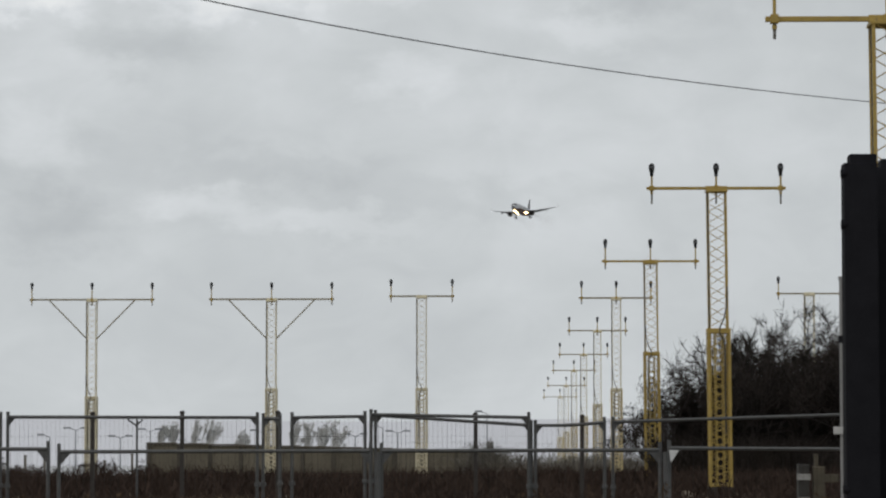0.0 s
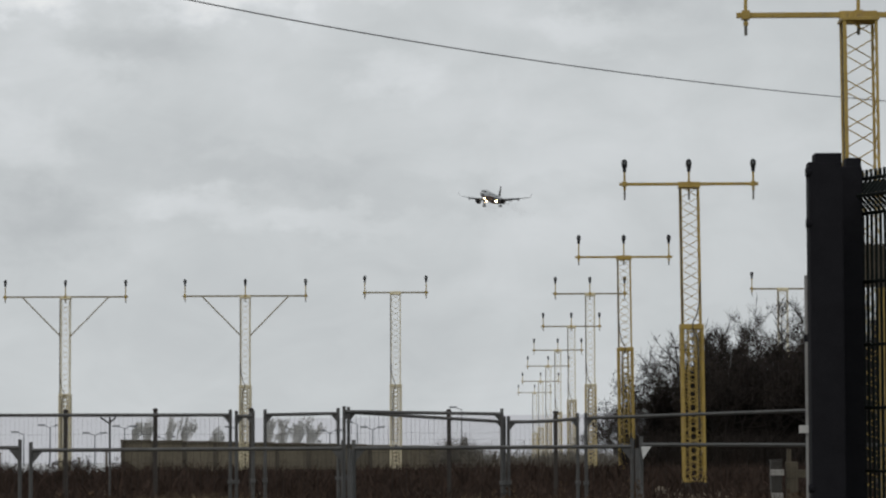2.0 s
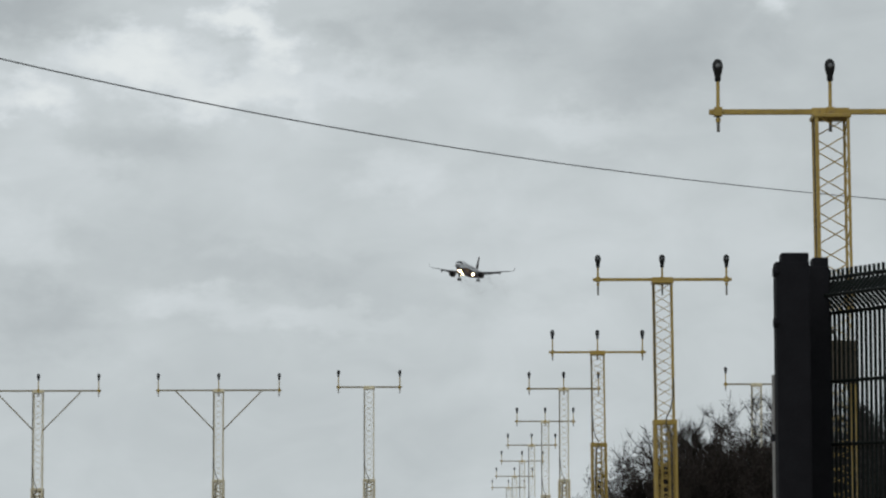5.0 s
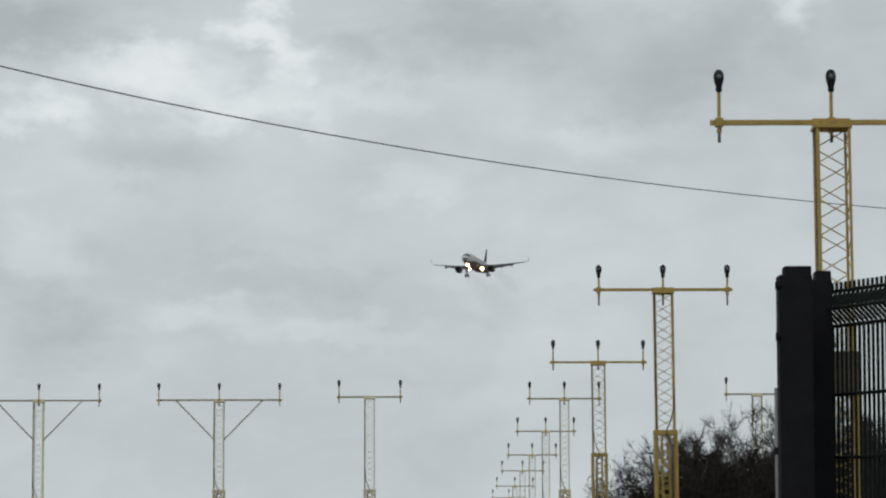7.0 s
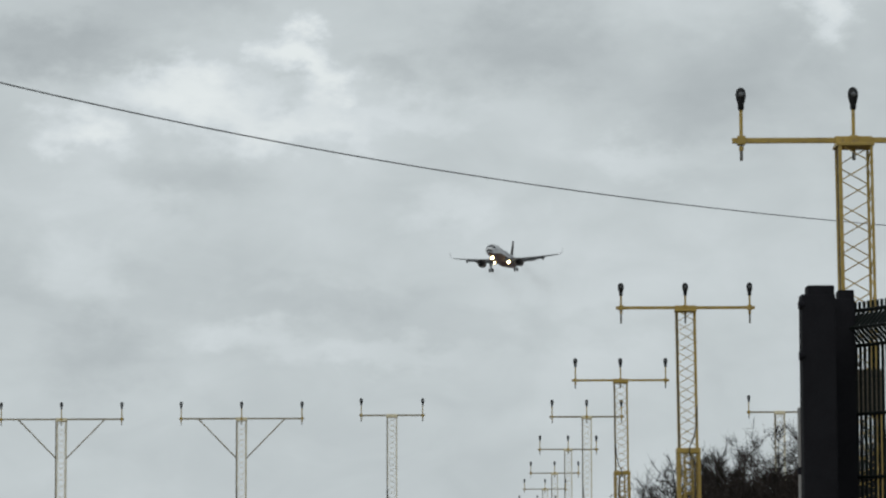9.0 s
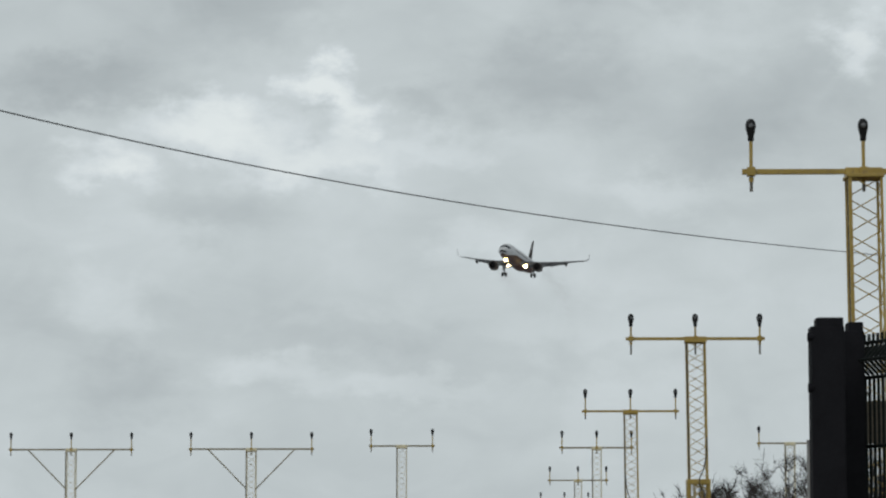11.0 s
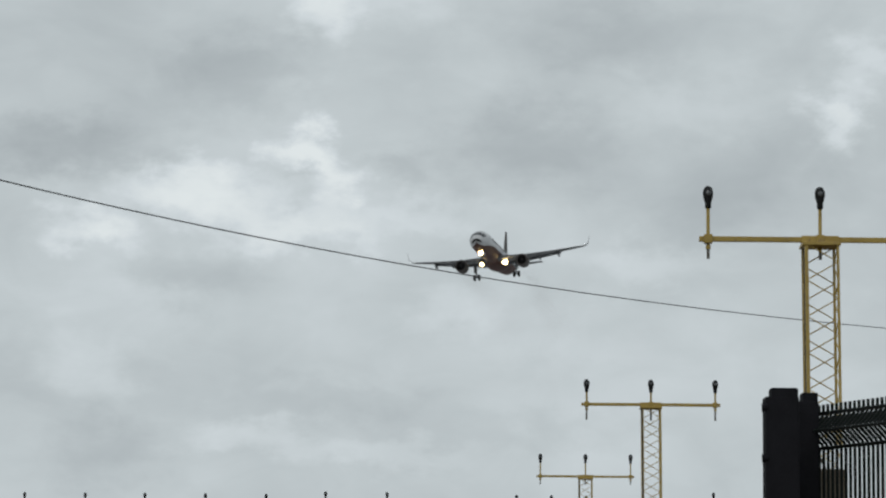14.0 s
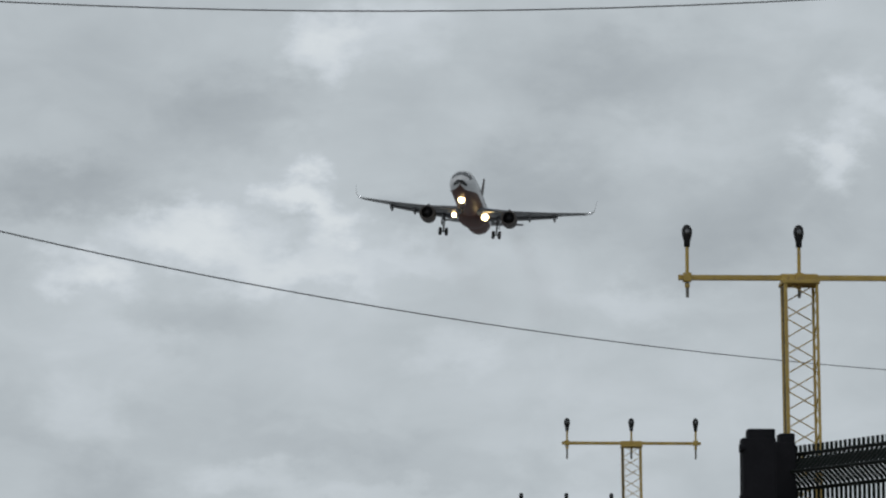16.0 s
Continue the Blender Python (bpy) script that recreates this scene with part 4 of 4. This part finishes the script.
def airliner():
    plane = thing("airliner", "white twin engine airliner with dark red belly, landing gear down", "aircraft", pose(0, 0, 0))
    off = Vector((0, -20, 0))

    def put(name, bm, mat, parent=plane, label="", smooth=True):
        for v in bm.verts:
            if v.co.y > 24:  # shorter rear body
                v.co.y = 24 + (v.co.y - 24) * (0.66 if name == "tail_fin" else 0.92)
        bmesh.ops.translate(bm, verts=bm.verts, vec=off)
        return part(name, bm, mat, parent, label, smooth)

    sides = 28
    ys = [b[0] for b in BODY[:7]] + [5.5] + [6.5 + 1.6 * k for k in range(16)] + [b[0] for b in BODY[11:]]
    ys = sorted(ys)

    def hull(upper, grow=1.0):
        """The upper or the lower part of the body's skin; the paint line rises behind the nose."""
        bm = B()
        ring = []
        for y in ys:
            w, h, c = body_at(y)
            cut = radians(float(np.interp(y, (0, 1.2, 4, 9), (180, 150, 122, 104))))
            lo, hi = (-cut, cut) if upper else (cut, math.tau - cut)
            ring.append([bm.verts.new((w * grow * math.sin(lo + (hi - lo) * k / sides), y, c + h * grow * math.cos(lo + (hi - lo) * k / sides))) for k in range(sides + 1)])
        for a, b in zip(ring, ring[1:]):
            for k in range(sides):
                bm.faces.new((a[k], b[k], b[k + 1], a[k + 1]))
        return bm

    fus = put("fuselage", hull(True), AIR_WHITE, plane, "white upper fuselage")
    put("belly", hull(False), AIR_BELLY, plane, "dark red lower fuselage")
    fair = bmesh.ops.create_uvsphere
    bm = B()
    fair(bm, u_segments=24, v_segments=14, radius=1.0)
    for v in bm.verts:
        v.co = Vector((v.co.x * 2.15, 22.4 + v.co.y * 5.8, -1.3 + v.co.z * 1.42))
    put("wing_fairing", bm, AIR_BELLY, plane, "dark red belly fairing")

    # windscreen band and dark nose marking
    def nose_patch(y0, y1, a0, a1, grow=1.012, n=10):
        bm = B()
        grid = []
        for i in range(5):
            y = y0 + (y1 - y0) * i / 4
            w, h, c = body_at(y)
            grid.append([bm.verts.new((w * grow * math.sin(a0 + (a1 - a0) * k / n), y - 0.012, c + h * grow * math.cos(a0 + (a1 - a0) * k / n))) for k in range(n + 1)])
        for a, b in zip(grid, grid[1:]):
            for k in range(n):
                bm.faces.new((a[k], b[k], b[k + 1], a[k + 1]))
        return bm

    for a0, a1 in ((-66, -34), (-32, -1), (1, 32), (34, 66)):
        put("windscreen", nose_patch(1.5, 2.75, radians(a0), radians(a1)), GLASS_DARK, fus, "dark cockpit window")
    # dark curved marking on the nose, arched in the middle with drooping ends
    def on_nose(x, z):
        lo, hi = 0.0, 4.0
        for _ in range(24):
            y = (lo + hi) / 2
            w, h, c = body_at(y)
            lo, hi = (lo, y) if (x / w) ** 2 + ((z - c) / h) ** 2 < 1 else (y, hi)
        return hi

    bm = B()
    grid = []
    for i in range(21):
        x = -0.95 + 1.9 * i / 20
        u = abs(x) / 0.95
        mid, half = -0.52 - 0.42 * u ** 1.3 + 0.10 * max(0.0, u - 0.75), 0.30 * (1 - 0.45 * u ** 3) - 0.13 * math.exp(-(x / 0.14) ** 2)
        grid.append([bm.verts.new((x, on_nose(x, mid + half * v) - 0.03, mid + half * v)) for v in (-1, -0.5, 0, 0.5, 1)])
    for a, b in zip(grid, grid[1:]):
        for k in range(4):
            bm.faces.new((a[k], b[k], b[k + 1], a[k + 1]))
    put("nose_marking", bm, AIR_DARK, fus, "dark curved nose marking")
    for s in (-1, 1):
        for k in range(32):
            y = 7.0 + 0.86 * k
            bm = box(B(), s * 1.965 - 0.02, y - 0.12, 0.35, s * 1.965 + 0.02, y + 0.12, 0.68, 0.0)
            put("cabin_window", bm, GLASS_DARK, fus, "", False)

    for s in (-1, 1):
        st = [(s * 1.2, -1.35, 15.2, 7.6, 0.15, 0), (s * 2.4, -1.25, 16.2, 6.6, 0.14, 0), (s * 6.4, -0.85, 18.4, 4.4, 0.12, 0), (s * 11.5, -0.1, 21.1, 3.0, 0.11, 0), (s * 16.7, 0.78, 23.8, 1.75, 0.10, 5)]
        wing = put("wing", flying_surface(st), AIR_GREY, plane, "grey swept wing")
        tip = [(s * 16.7, 0.78, 23.8, 1.75, 0.10, 5), (s * 17.5, 0.98, 24.1, 1.35, 0.09, 25), (s * 17.95, 1.4, 24.35, 1.0, 0.08, 68), (s * 18.2, 2.85, 24.7, 0.45, 0.07, 84)]
        put("sharklet", flying_surface(tip), AIR_WHITE, wing, "upturned wing tip")
        put("tip_lamp", lathe(B(), [(0.03, -0.04), (0.05, 0), (0.03, 0.04)], 8, (s * 17.35, 24.0, 0.98)), WING_TIP, wing, "white wing tip light")
        flap = [(s * 2.3, -1.75, 22.0, 1.9, 0.13, 0), (s * 6.3, -1.42, 22.3, 1.5, 0.13, 0), (s * 12.6, -0.38, 23.9, 1.0, 0.12, 0)]
        put("flap", flying_surface([(x, z + 0.2, le - 0.5, c + 0.2, th * 2.2, tl) for x, z, le, c, th, tl in flap]), AIR_GREY, wing, "extended flap")
        slat = [(s * 2.6, -1.55, 15.75, 0.75, 0.16, 0), (s * 16.0, 0.5, 23.0, 0.45, 0.16, 0)]
        put("slat", flying_surface(slat), AIR_GREY, wing, "extended slat")
        for fx, fz, fy in ((4.2, -1.75, 20.8), (8.6, -1.15, 21.8), (12.2, -0.65, 23.0)):
            bm = B()
            fair(bm, u_segments=10, v_segments=8, radius=1.0)
            for v in bm.verts:
                v.co = Vector((s * fx + v.co.x * 0.2, fy + v.co.y * 1.7, fz + v.co.z * 0.36))
            put("flap_track_fairing", bm, AIR_GREY, wing)
        # engine
        ex, ez, ey = s * 6.0, -2.37, 15.2
        back = Matrix.Rotation(radians(-90), 3, "X")
        nac = lathe(B(), [(0.86, 0.55), (0.88, 0.12), (0.98, 0.0), (1.1, 0.1), (1.2, 0.6), (1.22, 1.8), (1.1, 3.0), (0.92, 3.7)], 26, (ex, ey, ez), back)
        eng = put("engine", nac, AIR_NACELLE, plane, "dark turbofan nacelle")
        put("fan", lathe(B(), [(0.855, 0.0), (0.4, 0.02), (0.28, -0.02), (0.12, -0.3), (0.02, -0.42)], 24, (ex, ey + 0.5, ez), back), AIR_DARK, eng, "dark fan and spinner")
        put("exhaust_cone", lathe(B(), [(0.62, 0), (0.5, 0.9), (0.1, 1.5)], 18, (ex, ey + 3.6, ez), back), AIR_DARK, eng)
        put("pylon", box(B(), ex - 0.16, ey + 1.0, ez + 0.9, ex + 0.16, ey + 5.2, ez + 1.45, 0.08), AIR_GREY, eng)
        tail = [(s * 0.5, 1.05, 38.6, 3.6, 0.11, 0), (s * 6.2, 1.65, 41.7, 1.5, 0.10, 0)]
        put("tailplane", flying_surface(tail), AIR_GREY, plane, "grey tailplane")
        # main gear
        gx, gy, gz = s * 3.95, 20.9, -4.03
        leg = put("main_gear", rod(B(), (gx, gy, -1.4), (gx, gy, gz), 0.16, 0.13, 10), AIR_GREY, plane, "extended main gear leg")
        put("axle", rod(B(), (gx - 0.55, gy, gz), (gx + 0.55, gy, gz), 0.09), AIR_DARK, leg)
        put("side_stay", rod(B(), (gx, gy, gz + 1.5), (gx - s * 1.3, gy, -1.6), 0.07), AIR_GREY, leg)
        put("gear_door", box(B(), gx + s * 0.3, gy - 0.7, gz + 1.0, gx + s * 0.36, gy + 0.7, -1.5, 0.02), AIR_GREY, leg)
        turn = Matrix.Rotation(radians(90), 3, "Y")
        for wx in (-0.46, 0.46):
            put("tyre", lathe(B(), [(0.3, -0.2), (0.52, -0.21), (0.6, -0.12), (0.61, 0.12), (0.52, 0.21), (0.3, 0.2)], 20, (gx + wx, gy, gz), turn), TYRE, leg, "black tyre")
            put("hub", lathe(B(), [(0.27, -0.22), (0.29, 0.0), (0.27, 0.22)], 14, (gx + wx, gy, gz), turn), AIR_GREY, leg)
        # wing root landing light
        lamp = put("landing_light_housing", lathe(B(), [(0.3, 0.0), (0.46, -0.04), (0.48, 0.12), (0.25, 0.5)], 18, (s * 2.3, 18.25, -1.97), back), AIR_DARK, plane, "wing root light housing")
        put("landing_light", lathe(B(), [(0.46 if s > 0 else 0.31, 0.0), (0.3, -0.05), (0.05, -0.08)], 18, (s * 2.3, 18.2, -1.97), back), LANDING, lamp, "bright warm landing light")

    fin = [(0.0, 1.7, 34.6, 6.8, 0.10, 90), (0.0, 3.0, 36.6, 5.4, 0.10, 90), (0.0, 7.4, 41.2, 2.6, 0.09, 90)]
    put("tail_fin", flying_surface(fin), AIR_NACELLE, plane, "dark tail fin")
    nl = put("nose_gear", rod(B(), (0, 5.0, -1.6), (0, 5.0, -3.7), 0.11, 0.09, 10), AIR_GREY, plane, "extended nose gear leg")
    turn = Matrix.Rotation(radians(90), 3, "Y")
    for wx in (-0.26, 0.26):
        put("tyre", lathe(B(), [(0.2, -0.11), (0.33, -0.12), (0.38, -0.06), (0.38, 0.06), (0.33, 0.12), (0.2, 0.11)], 18, (wx, 5.0, -3.75), turn), TYRE, nl, "black tyre")
    for s in (-1, 1):
        put("gear_door", box(B(), s * 0.42 - 0.02, 4.4, -2.7, s * 0.42 + 0.02, 6.4, -1.9, 0.01), AIR_WHITE, nl)
    back = Matrix.Rotation(radians(-90), 3, "X")
    put("landing_light", lathe(B(), [(0.44, 0.0), (0.3, -0.05), (0.05, -0.08)], 18, (0, 4.75, -2.3), back), LANDING, nl, "bright warm nose light")
    return plane


plane = airliner()


def exhaust_smoke():
    """Two thin drifting trails of soot behind the engines, in sparse specks."""
    rnd = random.Random(91)
    verts, faces = [], []
    for engine in (-6.0, 6.0):
        for _ in range(15000):
            d = 14 + 170 * rnd.random() ** 1.15
            r = 1.1 + 0.018 * d
            p = Vector((engine + 0.075 * d + rnd.gauss(0, r * 0.6), d, -2.3 + 0.036 * d + 0.9 * noise.noise((d * 0.05, engine, 0)) + rnd.gauss(0, r * 0.6)))
            e = rnd.uniform(0.009, 0.0165) * (1 + 0.002 * d)
            i = len(verts)
            verts += [p + Vector((math.cos(a) * e, rnd.uniform(-e, e), math.sin(a) * e)) for a in (0.3, 1.9, 3.5, 5.1)]
            faces.append((i, i + 1, i + 2, i + 3))
    return tagged(raw("exhaust_smoke", verts, faces, SOOT), "thin grey exhaust smoke trailing behind the airliner", "smoke", "", "stuff")


smoke = exhaust_smoke()


def motions():
    """The airliner comes down the glide path, crabbing into the wind and straightening late."""
    rows = [
        (0.0, 7.05, 1574.21, 119.13, -2.45, -2.54, -14.97),
        (1.0, 6.07, 1503.18, 115.82, -2.45, 0.61, -14.55),
        (2.0, 4.35, 1432.16, 112.56, -2.45, 2.53, -14.10),
        (3.0, 3.85, 1361.15, 109.81, -2.45, 2.93, -13.80),
        (3.5, 3.96, 1325.65, 108.93, -2.45, 2.91, -13.72),
        (4.0, 3.88, 1290.14, 107.97, -2.45, 3.16, -13.64),
        (4.5, 3.84, 1254.63, 106.73, -2.45, 3.46, -13.55),
        (5.0, 4.61, 1219.13, 105.09, -2.45, 3.79, -13.50),
        (7.5, 7.21, 1041.68, 97.34, -2.45, -2.40, -12.89),
        (8.0, 7.50, 1006.19, 95.99, -2.45, -3.60, -12.76),
        (8.5, 7.34, 970.68, 94.94, -2.45, -2.40, -12.60),
        (9.0, 7.16, 935.17, 93.93, -2.45, -0.98, -12.64),
        (11.5, 8.17, 757.65, 86.36, -2.45, 3.72, -12.90),
        (12.0, 8.94, 722.16, 85.47, -2.45, 2.52, -13.36),
        (12.5, 9.38, 686.67, 83.75, -2.45, -0.21, -13.35),
        (13.0, 9.66, 651.17, 81.84, -2.45, -3.56, -13.23),
        (13.5, 9.52, 615.65, 79.33, -2.45, -5.40, -12.79),
        (14.0, 9.21, 580.14, 78.06, -2.45, -4.90, -11.23),
        (14.5, 8.72, 544.58, 77.24, -2.45, -2.30, -9.68),
        (15.0, 7.72, 508.99, 75.53, -2.45, -1.10, -8.30),
        (15.5, 7.07, 473.42, 73.92, -2.45, 2.00, -6.84),
        (16.0, 6.49, 437.89, 72.62, -2.45, 4.73, -5.49),
    ]
    # the wind moves the cables a little
    sway = ((0, 0.0), (2.5, 0.0), (3, 0.05), (3.5, 0.0), (4, 0.0), (4.5, 0.03), (5, 0.0), (7.5, 0.05), (8, 0.055), (9, 0.0), (11.5, 0.0), (14, -0.01), (14.5, -0.025), (15, 0.0), (15.5, -0.04), (16, -0.085))
    # the cloud drifts to the right and sinks a little
    walk(clouds, [(t, pose(0, 0, EYE, -0.028 * t, 0, -0.155 * t)) for t in (0.0, 8.0, 16.0)])
    walk(low_cable, [(t, pose(0, 0, z)) for t, z in sway])
    walk(high_cable, [(t, pose(0, 0, z)) for t, z in ((0, 0.0), (14.5, 0.0), (15.5, -0.06), (16, 0.0))])
    walk(plane, [(t, pose(x, y, z) @ pose(0, 0, 0, 0, 0, yaw) @ pose(0, 0, 0, pitch) @ pose(0, 0, 0, 0, roll)) for t, x, y, z, pitch, roll, yaw in rows])
    walk(smoke, [(t, pose(x, y, z)) for t, x, y, z, *turn in rows])


motions()
